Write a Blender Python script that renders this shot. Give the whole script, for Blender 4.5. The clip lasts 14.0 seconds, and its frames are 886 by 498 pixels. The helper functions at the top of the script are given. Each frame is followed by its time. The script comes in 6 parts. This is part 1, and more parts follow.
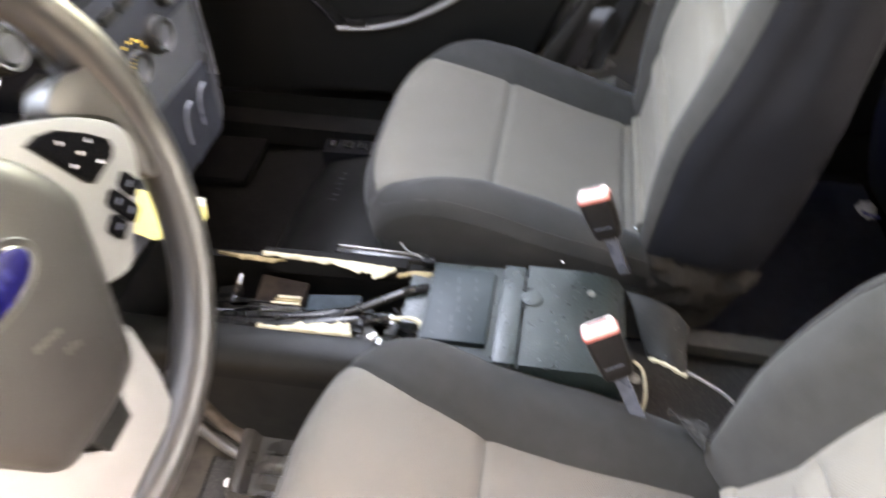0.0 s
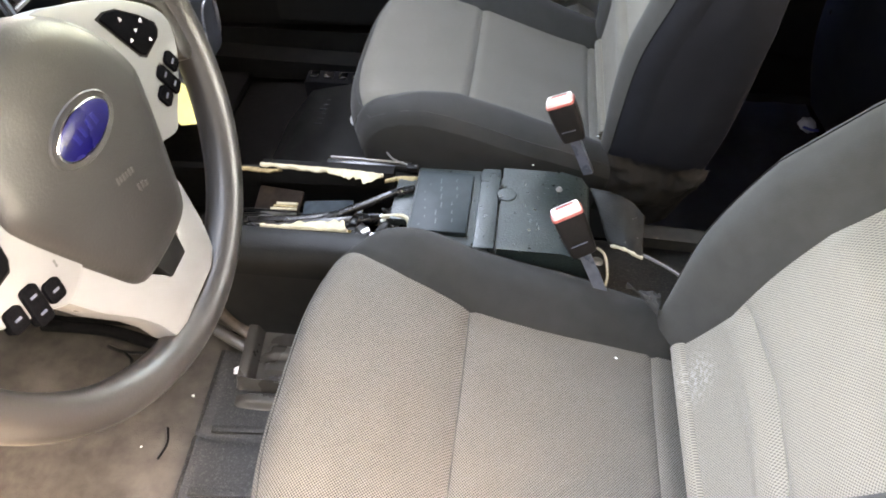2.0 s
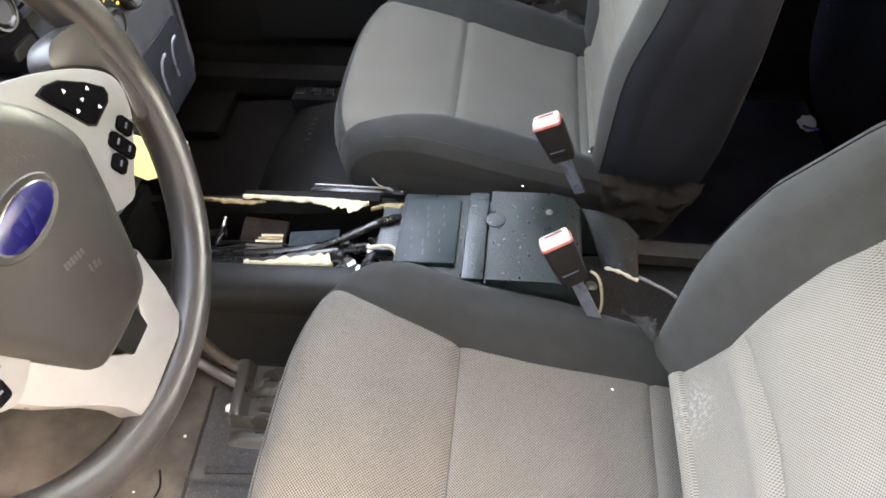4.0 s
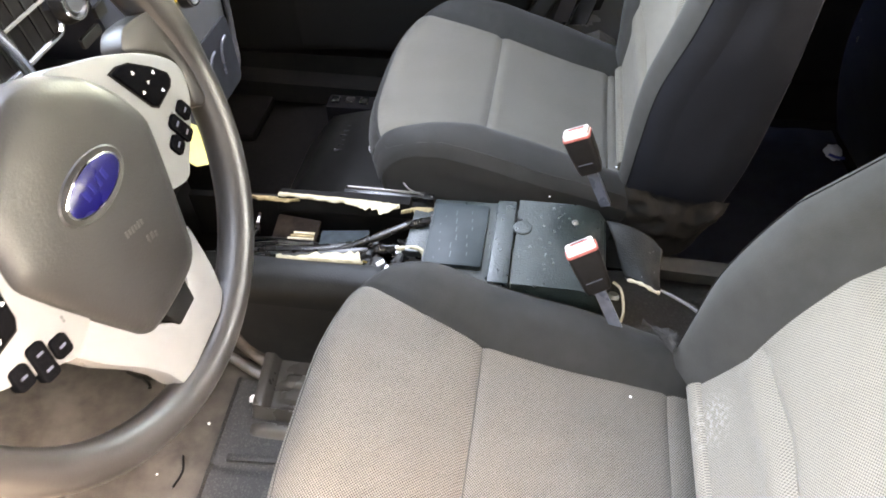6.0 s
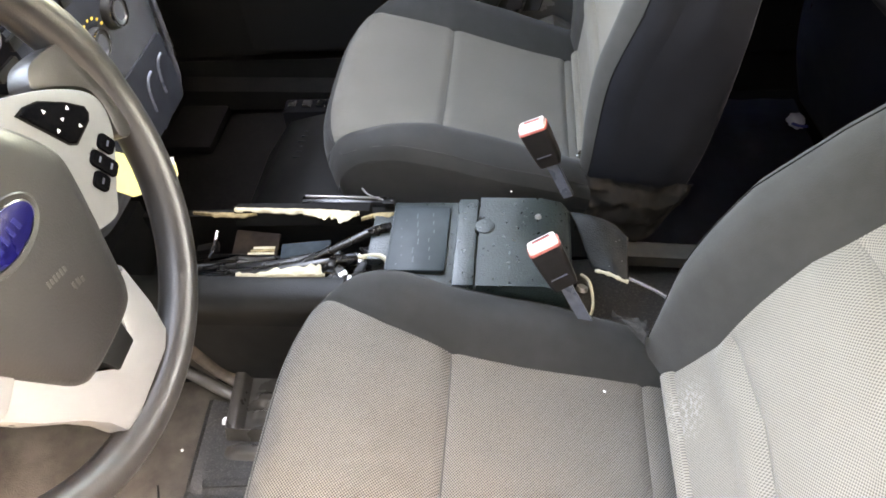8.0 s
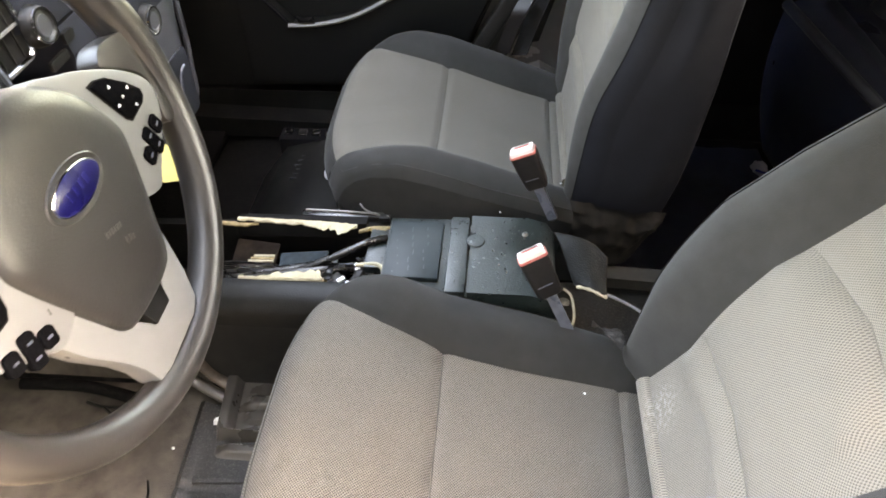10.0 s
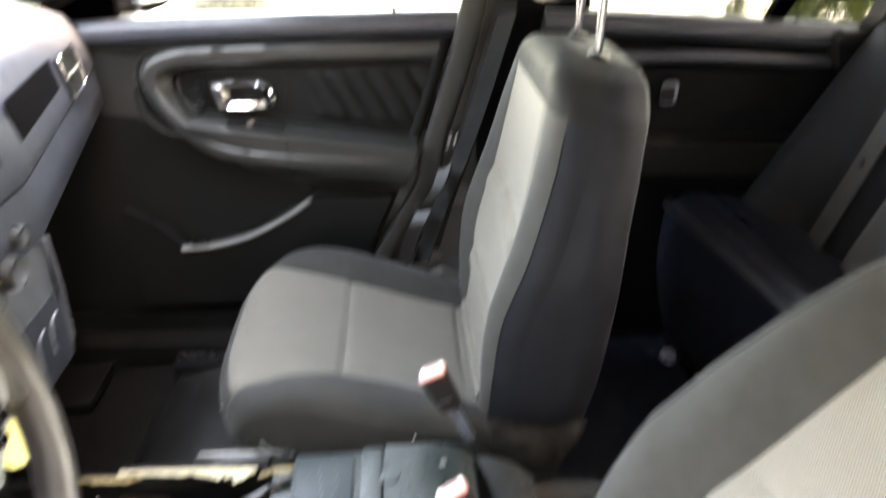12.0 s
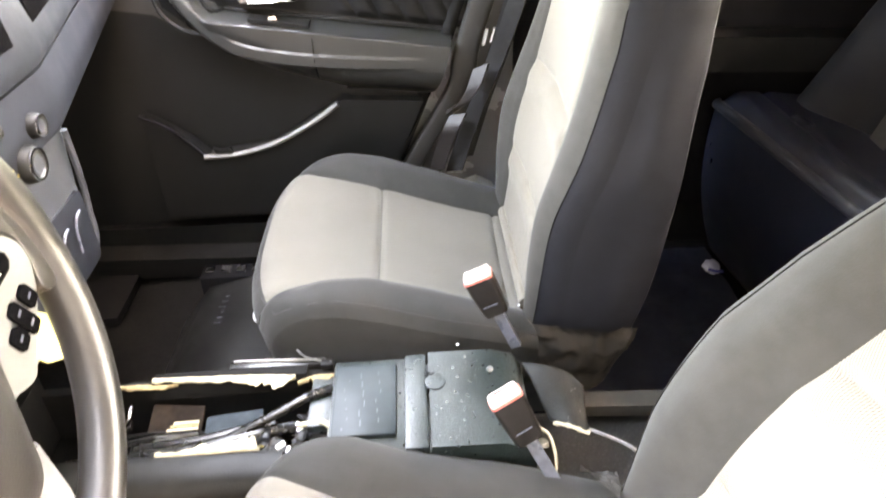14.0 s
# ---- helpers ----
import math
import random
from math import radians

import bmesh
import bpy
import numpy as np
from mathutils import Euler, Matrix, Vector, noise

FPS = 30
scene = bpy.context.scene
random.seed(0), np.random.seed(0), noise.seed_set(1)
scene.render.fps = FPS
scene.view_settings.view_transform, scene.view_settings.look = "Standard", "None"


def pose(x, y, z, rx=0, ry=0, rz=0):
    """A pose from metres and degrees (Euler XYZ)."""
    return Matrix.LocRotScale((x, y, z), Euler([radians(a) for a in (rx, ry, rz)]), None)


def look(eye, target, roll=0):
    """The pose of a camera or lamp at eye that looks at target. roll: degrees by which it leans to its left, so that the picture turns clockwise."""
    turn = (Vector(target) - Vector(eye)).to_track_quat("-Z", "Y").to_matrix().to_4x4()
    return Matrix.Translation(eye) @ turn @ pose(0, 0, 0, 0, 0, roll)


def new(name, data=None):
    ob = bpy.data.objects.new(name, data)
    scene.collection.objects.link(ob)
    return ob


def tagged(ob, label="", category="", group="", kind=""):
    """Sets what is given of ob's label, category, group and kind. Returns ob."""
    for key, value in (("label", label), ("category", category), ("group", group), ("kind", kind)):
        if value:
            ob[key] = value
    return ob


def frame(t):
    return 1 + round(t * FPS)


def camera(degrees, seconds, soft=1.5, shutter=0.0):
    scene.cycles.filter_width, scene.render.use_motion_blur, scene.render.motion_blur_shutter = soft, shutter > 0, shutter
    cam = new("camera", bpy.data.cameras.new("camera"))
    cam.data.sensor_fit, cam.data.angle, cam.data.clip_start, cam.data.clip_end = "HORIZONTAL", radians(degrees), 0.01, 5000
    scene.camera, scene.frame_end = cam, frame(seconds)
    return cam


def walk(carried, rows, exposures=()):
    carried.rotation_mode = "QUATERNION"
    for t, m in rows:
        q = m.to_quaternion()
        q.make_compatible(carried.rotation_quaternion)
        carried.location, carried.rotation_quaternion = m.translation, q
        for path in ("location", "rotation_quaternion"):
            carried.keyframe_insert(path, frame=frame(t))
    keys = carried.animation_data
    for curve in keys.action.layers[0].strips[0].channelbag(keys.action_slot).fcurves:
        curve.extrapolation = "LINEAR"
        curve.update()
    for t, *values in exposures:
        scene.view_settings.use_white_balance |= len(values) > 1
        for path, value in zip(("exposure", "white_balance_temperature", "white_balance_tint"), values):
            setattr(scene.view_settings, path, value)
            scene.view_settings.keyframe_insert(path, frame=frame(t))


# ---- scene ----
cam = camera(64.0, 14.0, soft=1.7, shutter=0.8)
PATH = [
    (0, (0.154, -0.604, 1.305), (-0.139, 0.817, -0.072), -2.7),
    (0.5, (0.182, -0.577, 1.276), (0.004, 0.786, -0.177), -3.3),
    (1, (0.162, -0.632, 1.294), (0.01, 0.706, -0.185), 0.3),
    (1.5, (0.151, -0.712, 1.308), (-0.065, 0.63, -0.158), -1.3),
    (2, (0.156, -0.743, 1.324), (-0.044, 0.609, -0.137), -1.8),
    (2.5, (0.167, -0.724, 1.33), (-0.015, 0.607, -0.152), -2.1),
    (3, (0.175, -0.685, 1.341), (-0.005, 0.643, -0.144), -3.2),
    (5.5, (0.179, -0.677, 1.342), (-0.094, 0.664, -0.117), -5.8),
    (6, (0.169, -0.717, 1.345), (-0.105, 0.646, -0.093), -3.4),
    (6.5, (0.171, -0.725, 1.347), (-0.132, 0.631, -0.092), -5.9),
    (7, (0.184, -0.699, 1.345), (-0.072, 0.65, -0.11), -5.9),
    (7.5, (0.191, -0.689, 1.343), (-0.045, 0.657, -0.118), -6.3),
    (8, (0.196, -0.681, 1.344), (-0.033, 0.661, -0.122), -6.7),
    (8.5, (0.195, -0.684, 1.351), (-0.007, 0.676, -0.101), -5.7),
    (11, (0.155, -0.823, 1.342), (0.053, 0.676, 0.021), 0.9),
    (11.5, (0.16, -0.766, 1.337), (0.153, 0.758, 0.041), -0.4),
    (12, (0.177, -0.697, 1.366), (0.277, 1.061, 0.417), -0.9),
    (12.5, (0.202, -0.649, 1.406), (0.407, 1.151, 0.557), 2.2),
    (13, (0.165, -0.662, 1.396), (0.341, 1.118, 0.502), 0.7),
    (13.5, (0.146, -0.659, 1.329), (0.227, 1.051, 0.295), -1.8),
    (14, (0.134, -0.658, 1.295), (0.187, 0.999, 0.176), -2.0),
]
walk(cam, [(t, look(eye, target, roll)) for t, eye, target, roll in PATH], exposures=[(0.0, 7.46, 12300, 22), (0.5, 7.51, 12300, 21), (1.0, 7.60, 12300, 20), (1.5, 7.48, 12000, 20), (2.0, 7.18, 11900, 19), (3.0, 7.10, 11900, 19), (5.5, 7.32, 11800, 19), (6.0, 7.38, 11700, 19), (7.0, 7.26, 11900, 19), (8.5, 7.28, 11900, 19), (11.0, 6.84, 12800, 18), (11.5, 7.02, 12800, 18), (12.0, 7.48, 12900, 18), (12.5, 7.66, 12700, 18), (13.5, 8.0, 14500, 27), (14.0, 8.38, 14300, 22)])

# ---- world, sun ----
world = bpy.data.worlds.new("world")
scene.world = world
world.use_nodes = True
wn = world.node_tree.nodes
sky = wn.new("ShaderNodeTexSky")
sky.sky_type = "NISHITA"
sky.sun_disc = False
sky.sun_elevation, sky.sun_rotation = radians(52), radians(98)
wn["Background"].inputs["Strength"].default_value = 0.15
world.node_tree.links.new(sky.outputs[0], wn["Background"].inputs["Color"])
sun_data = bpy.data.lights.new("sun", "SUN")
sun_data.energy, sun_data.angle, sun_data.color = 1.2, radians(10), (1.0, 0.96, 0.9)
sun = new("sun", sun_data)
sun.matrix_world = look((7.0, -1.0, 9.0), (0, 0, 0))


# ---- materials ----
def material(name, colour, rough=0.6, metal=0.0, vary=0.15, scale=40.0, bump=0.0, bump_scale=300.0, stains=0.0, stain_colour=(0.3, 0.28, 0.25), sheen=0.0, coat=0.0, spec=0.5, kind="noise", spot=None, upright=False, hole=0.28):
    """Principled surface with fine grain, broad wear and relief, all in object space at real size."""
    m = bpy.data.materials.new(name)
    m.use_nodes = True
    nt = m.node_tree
    n, link = nt.nodes, nt.links
    p = n["Principled BSDF"]
    p.inputs["Metallic"].default_value = metal
    p.inputs["Sheen Weight"].default_value = sheen
    p.inputs["Coat Weight"].default_value = coat
    p.inputs["Specular IOR Level"].default_value = spec
    at = n.new("ShaderNodeTexCoord").outputs["Object"]

    def tex(s, detail=4.0):
        t = n.new("ShaderNodeTexNoise")
        t.inputs["Scale"].default_value, t.inputs["Detail"].default_value = s, detail
        link.new(at, t.inputs["Vector"])
        return t.outputs["Fac"]

    def ramp(fac, lo, hi, a, b):
        r = n.new("ShaderNodeMapRange")
        r.inputs["From Min"].default_value, r.inputs["From Max"].default_value = lo, hi
        r.inputs["To Min"].default_value, r.inputs["To Max"].default_value = a, b
        link.new(fac, r.inputs["Value"])
        return r.outputs["Result"]

    def mix(fac, a, b, how="MIX"):
        x = n.new("ShaderNodeMix")
        x.data_type, x.blend_type = "RGBA", how
        for slot, v in ((0, fac), (6, a), (7, b)):
            if hasattr(v, "links"):
                link.new(v, x.inputs[slot])
            else:
                x.inputs[slot].default_value = v if slot == 0 else (*v, 1)
        return x.outputs[2]

    dark, light = [c * (1 - vary) for c in colour], [min(1, c * (1 + vary)) for c in colour]
    col = mix(ramp(tex(scale), 0.3, 0.7, 0, 1), dark, light)
    col = mix(ramp(tex(scale / 9), 0.35, 0.7, 0, 0.5), col, [c * (1 - vary * 1.2) for c in colour])
    if stains:
        col = mix(ramp(tex(scale / 5, 8), 0.52, 0.72, 0, stains), col, stain_colour)
    link.new(col, p.inputs["Base Color"])
    if spot:
        far = n.new("ShaderNodeVectorMath")
        far.operation = "DISTANCE"
        link.new(at, far.inputs[0])
        far.inputs[1].default_value = spot[:3]
        near = n.new("ShaderNodeMath")
        near.operation = "MULTIPLY"
        link.new(ramp(far.outputs["Value"], spot[3], spot[3] * 0.2, 0, 1), near.inputs[0])
        link.new(ramp(tex(230, 6), 0.47, 0.62, 0, 0.20), near.inputs[1])
        spotted = near.outputs[0]
    link.new(ramp(tex(scale / 3), 0.3, 0.7, max(0.02, rough - 0.08), min(1, rough + 0.08)), p.inputs["Roughness"])
    if bump:
        b = n.new("ShaderNodeBump")
        b.inputs["Strength"].default_value, b.inputs["Distance"].default_value = bump, 0.001
        if kind == "weave":
            # a diagonal net of small holes, bump_scale holes to the metre
            xyz = n.new("ShaderNodeSeparateXYZ")
            link.new(at, xyz.inputs[0])

            def calc(op, a, b=None):
                q = n.new("ShaderNodeMath")
                q.operation = op
                for slot, v in ((0, a), (1, b)):
                    if hasattr(v, "links"):
                        link.new(v, q.inputs[slot])
                    elif v is not None:
                        q.inputs[slot].default_value = v
                return q.outputs[0]

            along = calc("MULTIPLY", xyz.outputs[2 if upright else 0], 1.0)
            k = 2 * math.pi * bump_scale
            s1 = calc("SINE", calc("MULTIPLY", xyz.outputs[1], k))
            s2 = calc("SINE", calc("MULTIPLY", along, k * 1.1))
            out = ramp(calc("MULTIPLY", s1, s2), -1, 1, 0, 1)
            woven = mix(ramp(out, 0.42, 0.70, 0.0, 1.0), [c * 1.2 for c in colour], [c * hole for c in colour])
            woven = mix(0.15, woven, col)
            link.new(mix(spotted, woven, spot[4]) if spot else woven, p.inputs["Base Color"])
            out = ramp(out, 0, 1, 1, 0)
        elif kind == "leather":
            w = n.new("ShaderNodeTexVoronoi")
            w.inputs["Scale"].default_value = bump_scale
            w.feature = "DISTANCE_TO_EDGE"
            link.new(at, w.inputs["Vector"])
            out = ramp(w.outputs["Distance"], 0.0, 0.25, 0, 1)
            # shade in the grain's creases is mixed into the base colour
            link.new(mix(ramp(w.outputs["Distance"], 0.0, 0.16, 0.25, 0.0), col, [c * 0.3 for c in colour]), p.inputs["Base Color"])
        else:
            out = tex(bump_scale, 3)
        link.new(out, b.inputs["Height"])
        link.new(b.outputs["Normal"], p.inputs["Normal"])
    return m


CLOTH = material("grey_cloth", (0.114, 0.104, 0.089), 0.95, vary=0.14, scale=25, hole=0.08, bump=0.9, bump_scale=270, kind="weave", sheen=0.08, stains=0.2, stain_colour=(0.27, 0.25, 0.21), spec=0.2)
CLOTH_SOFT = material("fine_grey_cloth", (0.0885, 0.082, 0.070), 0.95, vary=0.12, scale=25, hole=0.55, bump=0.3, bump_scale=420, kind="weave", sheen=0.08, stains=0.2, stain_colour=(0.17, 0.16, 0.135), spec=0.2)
# passenger's copy of the backrest cloth, darkened to offset windscreen light
CLOTH_BACK = material("dimmed_back_cloth", (0.118, 0.106, 0.087), 0.95, vary=0.10, scale=25, bump=0.4, bump_scale=200, kind="weave", sheen=0.08, spec=0.2, upright=True)
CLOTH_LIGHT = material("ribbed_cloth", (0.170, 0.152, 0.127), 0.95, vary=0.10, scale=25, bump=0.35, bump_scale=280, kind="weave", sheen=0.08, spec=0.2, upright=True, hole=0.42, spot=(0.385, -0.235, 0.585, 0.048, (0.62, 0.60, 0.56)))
CLOTH_DARK = material("charcoal_cloth", (0.0158, 0.0159, 0.0148), 0.9, vary=0.1, scale=60, bump=0.3, bump_scale=700, sheen=0.05, stains=0.04, stain_colour=(0.16, 0.15, 0.14), spec=0.25)
# passenger bolster: charcoal cloth lightened for the light from the front
CLOTH_SIDE = material("front_lit_charcoal_cloth", (0.0250, 0.0240, 0.0212), 0.9, vary=0.1, scale=60, bump=0.3, bump_scale=700, sheen=0.05, spec=0.25)
SEAM_DARK = material("dark_seam_thread", (0.040, 0.036, 0.031), 0.9)
# driver's bolster: a lighter copy of the charcoal cloth for its brighter light
CLOTH_DRIVER = material("lit_charcoal_cloth", (0.0300, 0.0292, 0.0262), 0.9, vary=0.12, scale=40, bump=0.3, bump_scale=700, sheen=0.08, stains=0.15, stain_colour=(0.045, 0.043, 0.038), spec=0.25)
SEAM = material("grey_seam_thread", (0.13, 0.116, 0.097), 0.9)
# charcoal cloth darkened to hold down overhead light on the backrest top
CHARCOAL = material("shaded_charcoal_cloth", (0.0112, 0.0112, 0.0107), 0.75, vary=0.12, scale=40, bump=0.25, bump_scale=700, stains=0.10, stain_colour=(0.022, 0.022, 0.021), spec=0.12)
VINYL = material("dark_vinyl", (0.0097, 0.0104, 0.0128), 0.60, vary=0.15, scale=30, bump=0.2, bump_scale=600, stains=0.08, stain_colour=(0.02, 0.021, 0.023), spec=0.10)
# the strong tone speckle stands in for glints on the pebbled grain
GRAIN = material("grained_black_plastic", (0.0078, 0.0138, 0.0136), 0.34, vary=0.55, scale=380, bump=0.75, bump_scale=360, stains=0.05, stain_colour=(0.03, 0.033, 0.03), spec=0.5)
PLASTIC = material("black_plastic", (0.005, 0.005, 0.005), 0.45, vary=0.25, scale=50, bump=0.15, bump_scale=900, stains=0.1, stain_colour=(0.04, 0.04, 0.037), spec=0.17)
SMOOTH = material("smooth_teal_black_plastic", (0.0078, 0.0140, 0.0160), 0.42, vary=0.2, scale=60, bump=0.1, bump_scale=500, stains=0.1, stain_colour=(0.022, 0.03, 0.031), spec=0.25)
# door trim in two tones: shade put into the lower, light into the upper
DOOR = material("door_trim_plastic", (0.0052, 0.0054, 0.0054), 0.45, vary=0.15, scale=12, bump=0.05, bump_scale=900, spec=0.2)
DOOR_LIT = material("lit_door_trim_plastic", (0.0152, 0.0154, 0.0146), 0.38, vary=0.12, scale=12, bump=0.06, bump_scale=900, spec=0.5)
DOOR_CLOTH = material("quilted_door_vinyl", (0.0062, 0.0062, 0.0064), 0.55, vary=0.2, scale=40, bump=0.2, bump_scale=500, spec=0.15)
STACK = material("blue_grey_painted_plastic", (0.027, 0.030, 0.037), 0.45, metal=0.0, vary=0.08, scale=60, bump=0.05, bump_scale=900)
SILVER = material("silver_painted_plastic", (0.182, 0.184, 0.183), 0.34, metal=0.3, vary=0.03, scale=60)
HUB = material("grey_wheel_vinyl", (0.0180, 0.0164, 0.0155), 0.40, vary=0.06, scale=60, bump=0.22, bump_scale=520, spec=0.4)
RIM = material("worn_wheel_leather", (0.0175, 0.0158, 0.0150), 0.37, vary=0.15, scale=40, bump=0.15, bump_scale=700, stains=0.15, stain_colour=(0.035, 0.031, 0.028))
CARPET = material("dark_carpet", (0.0050, 0.0049, 0.0050), 0.98, vary=0.4, scale=120, bump=0.8, bump_scale=700, stains=0.2, stain_colour=(0.012, 0.011, 0.0105), spec=0.06)
DUSTY = material("dusty_brown_carpet", (0.062, 0.056, 0.049), 0.98, vary=0.35, scale=40, bump=0.8, bump_scale=500, stains=0.6, stain_colour=(0.125, 0.114, 0.100), spec=0.1)
RUBBER = material("black_rubber_mat", (0.017, 0.0165, 0.0155), 0.55, vary=0.6, scale=1600, bump=1.0, bump_scale=420, stains=0.55, stain_colour=(0.085, 0.082, 0.075), spec=0.4)
CHROME = material("chrome", (0.75, 0.75, 0.76), 0.12, metal=1.0, vary=0.03)
PALE = material("pale_grey_plastic", (0.135, 0.133, 0.127), 0.5, vary=0.15, scale=60)
SIDE = material("scuffed_side_plastic", (0.0064, 0.0066, 0.0062), 0.42, vary=0.3, scale=70, bump=0.3, bump_scale=400, stains=0.3, stain_colour=(0.020, 0.019, 0.0175), spec=0.16)
SILL = material("padded_sill_vinyl", (0.030, 0.033, 0.042), 0.36, vary=0.15, scale=50, bump=0.15, bump_scale=500)
COVER = material("brown_grey_plastic", (0.048, 0.044, 0.039), 0.30, vary=0.2, scale=50, bump=0.15, bump_scale=500, stains=0.35, stain_colour=(0.085, 0.078, 0.068))
DEEPRED = material("red_buckle_rim", (0.50, 0.12, 0.10), 0.3, vary=0.05)
MARK = material("faint_mark", (0.022, 0.032, 0.036), 0.5)
STEEL = material("dull_steel", (0.30, 0.29, 0.27), 0.4, metal=0.9, vary=0.2, scale=80)
DIRTYFOAM = material("dirty_amber_foam", (0.22, 0.165, 0.085), 0.95, vary=0.3, scale=120, bump=0.8, bump_scale=300)
FOAM = material("torn_cream_foam", (0.35, 0.31, 0.215), 0.95, vary=0.15, scale=120, bump=0.8, bump_scale=300, stains=0.3, stain_colour=(0.36, 0.30, 0.19))
YELLOW = material("yellow_card", (0.66, 0.60, 0.24), 0.8, vary=0.05, scale=60)
WHITE = material("white_plastic", (0.8, 0.8, 0.78), 0.6, vary=0.05)
# button red is paled to carry the glare on its top
RED = material("glare_paled_red_plastic", (0.66, 0.53, 0.49), 0.2, vary=0.05)
BUCKLE = material("buckle_plastic", (0.0110, 0.0094, 0.0090), 0.45, vary=0.2, scale=80, bump=0.2, bump_scale=900, spec=0.2)
WEB = material("grey_plastic_sleeve", (0.075, 0.085, 0.105), 0.3, vary=0.2, scale=80)
BELT = material("seat_belt_webbing", (0.0095, 0.0095, 0.0098), 0.75, vary=0.2, scale=80, bump=0.5, bump_scale=700, spec=0.15)
BLUE = material("blue_enamel", (0.003, 0.003, 0.050), 0.30, vary=0.05, spec=0.35)
PILLAR = material("grey_black_pillar_trim", (0.0165, 0.0163, 0.0158), 0.42, vary=0.12, scale=40, bump=0.08, bump_scale=600, spec=0.35)
# stack colour darkened for the dash bands, to hold down windscreen light
DASHTOP = material("shaded_blue_grey_dash", (0.0165, 0.0188, 0.0255), 0.7, vary=0.08, scale=60, bump=0.05, bump_scale=900, spec=0.03)
TRIM = material("greasy_black_trim", (0.012, 0.0118, 0.0115), 0.28, vary=0.15, scale=50, bump=0.0, bump_scale=300, stains=0.05, stain_colour=(0.05, 0.048, 0.045))
HEADLINER = material("grey_headliner_cloth", (0.24, 0.235, 0.225), 0.95, vary=0.05, scale=60, bump=0.3, bump_scale=700)
RUBBERSEAL = material("rubber_seal", (0.008, 0.008, 0.008), 0.9, vary=0.2, spec=0.08)
BLACKTRIM = material("matt_black_trim", (0.0056, 0.0056, 0.0064), 0.8, vary=0.2, scale=40, bump=0.1, bump_scale=500, spec=0.04)
MIRRORSHELL = material("gloss_black_shell", (0.0007, 0.0007, 0.0009), 0.6, vary=0.2, spec=0.0)
FILM = material("dull_black_film", (0.008, 0.008, 0.008), 0.42, vary=0.2, scale=80, spec=0.3)
CABLE = material("black_cable_sheath", (0.008, 0.008, 0.008), 0.27, vary=0.2, scale=80)
DARKPAINT = material("dark_blue_black_body_paint", (0.010, 0.011, 0.015), 0.45, vary=0.03, spec=0.15)
WALL = material("plain_grey_render", (0.07, 0.068, 0.066), 0.9, vary=0.15, scale=4, bump=0.3, bump_scale=60)
PAINT = material("silver_grey_body_paint", (0.35, 0.36, 0.38), 0.25, metal=0.4, vary=0.03, coat=0.5)
SHELF = material("blue_black_rear_vinyl", (0.015, 0.0185, 0.033), 0.34, vary=0.2, scale=25, bump=0.2, bump_scale=300, kind="leather", stains=0.15, stain_colour=(0.022, 0.026, 0.036), spec=0.45)
REARCLOTH = material("rear_grey_cloth", (0.060, 0.060, 0.062), 0.9, vary=0.15, scale=30, bump=0.4, bump_scale=500, sheen=0.1)
# unseen ground round the car, made dark to cut light bounced into the cabin
DARK_GROUND = material("dark_unseen_ground", (0.055, 0.054, 0.052), 0.9, vary=0.25, scale=6, bump=0.5, bump_scale=90, stains=0.3, stain_colour=(0.09, 0.085, 0.08))
CONCRETE = material("sunlit_pale_concrete", (0.62, 0.60, 0.55), 0.9, vary=0.1, scale=3, bump=0.3, bump_scale=60, stains=0.4, stain_colour=(0.5, 0.47, 0.4))
def leaf_material(name, colour):
    """A thin leaf: light falls on it and shines through it; each leaf varies."""
    m = bpy.data.materials.new(name)
    m.use_nodes = True
    n, link = m.node_tree.nodes, m.node_tree.links
    n.remove(n["Principled BSDF"])
    info, r, a, b, x = (n.new("ShaderNode" + k) for k in ("NewGeometry", "ValToRGB", "BsdfDiffuse", "BsdfTranslucent", "MixShader"))
    for e, k in zip(r.color_ramp.elements, (0.55, 1.5)):
        e.color = (colour[0] * k, colour[1] * k, colour[2] * k, 1)
    link.new(info.outputs["Random Per Island"], r.inputs[0])
    link.new(r.outputs[0], a.inputs[0]), link.new(r.outputs[0], b.inputs[0])
    link.new(a.outputs[0], x.inputs[1]), link.new(b.outputs[0], x.inputs[2])
    x.inputs[0].default_value = 0.45
    link.new(x.outputs[0], n["Material Output"].inputs["Surface"])
    return m


LEAF = leaf_material("leaf_green", (0.060, 0.075, 0.026))
LEAF_GREY = leaf_material("grey_scrub_leaf", (0.060, 0.064, 0.060))
BARK = material("bark", (0.12, 0.09, 0.07), 0.9, vary=0.3, scale=30, bump=0.8, bump_scale=80)
CARD = material("dark_amber_clip", (0.35, 0.22, 0.05), 0.5)
AMBER = material("amber_mark", (0.8, 0.5, 0.08), 0.5)
SCREEN = material("dark_display_glass", (0.003, 0.003, 0.0035), 0.6, vary=0.05, spec=0.0)


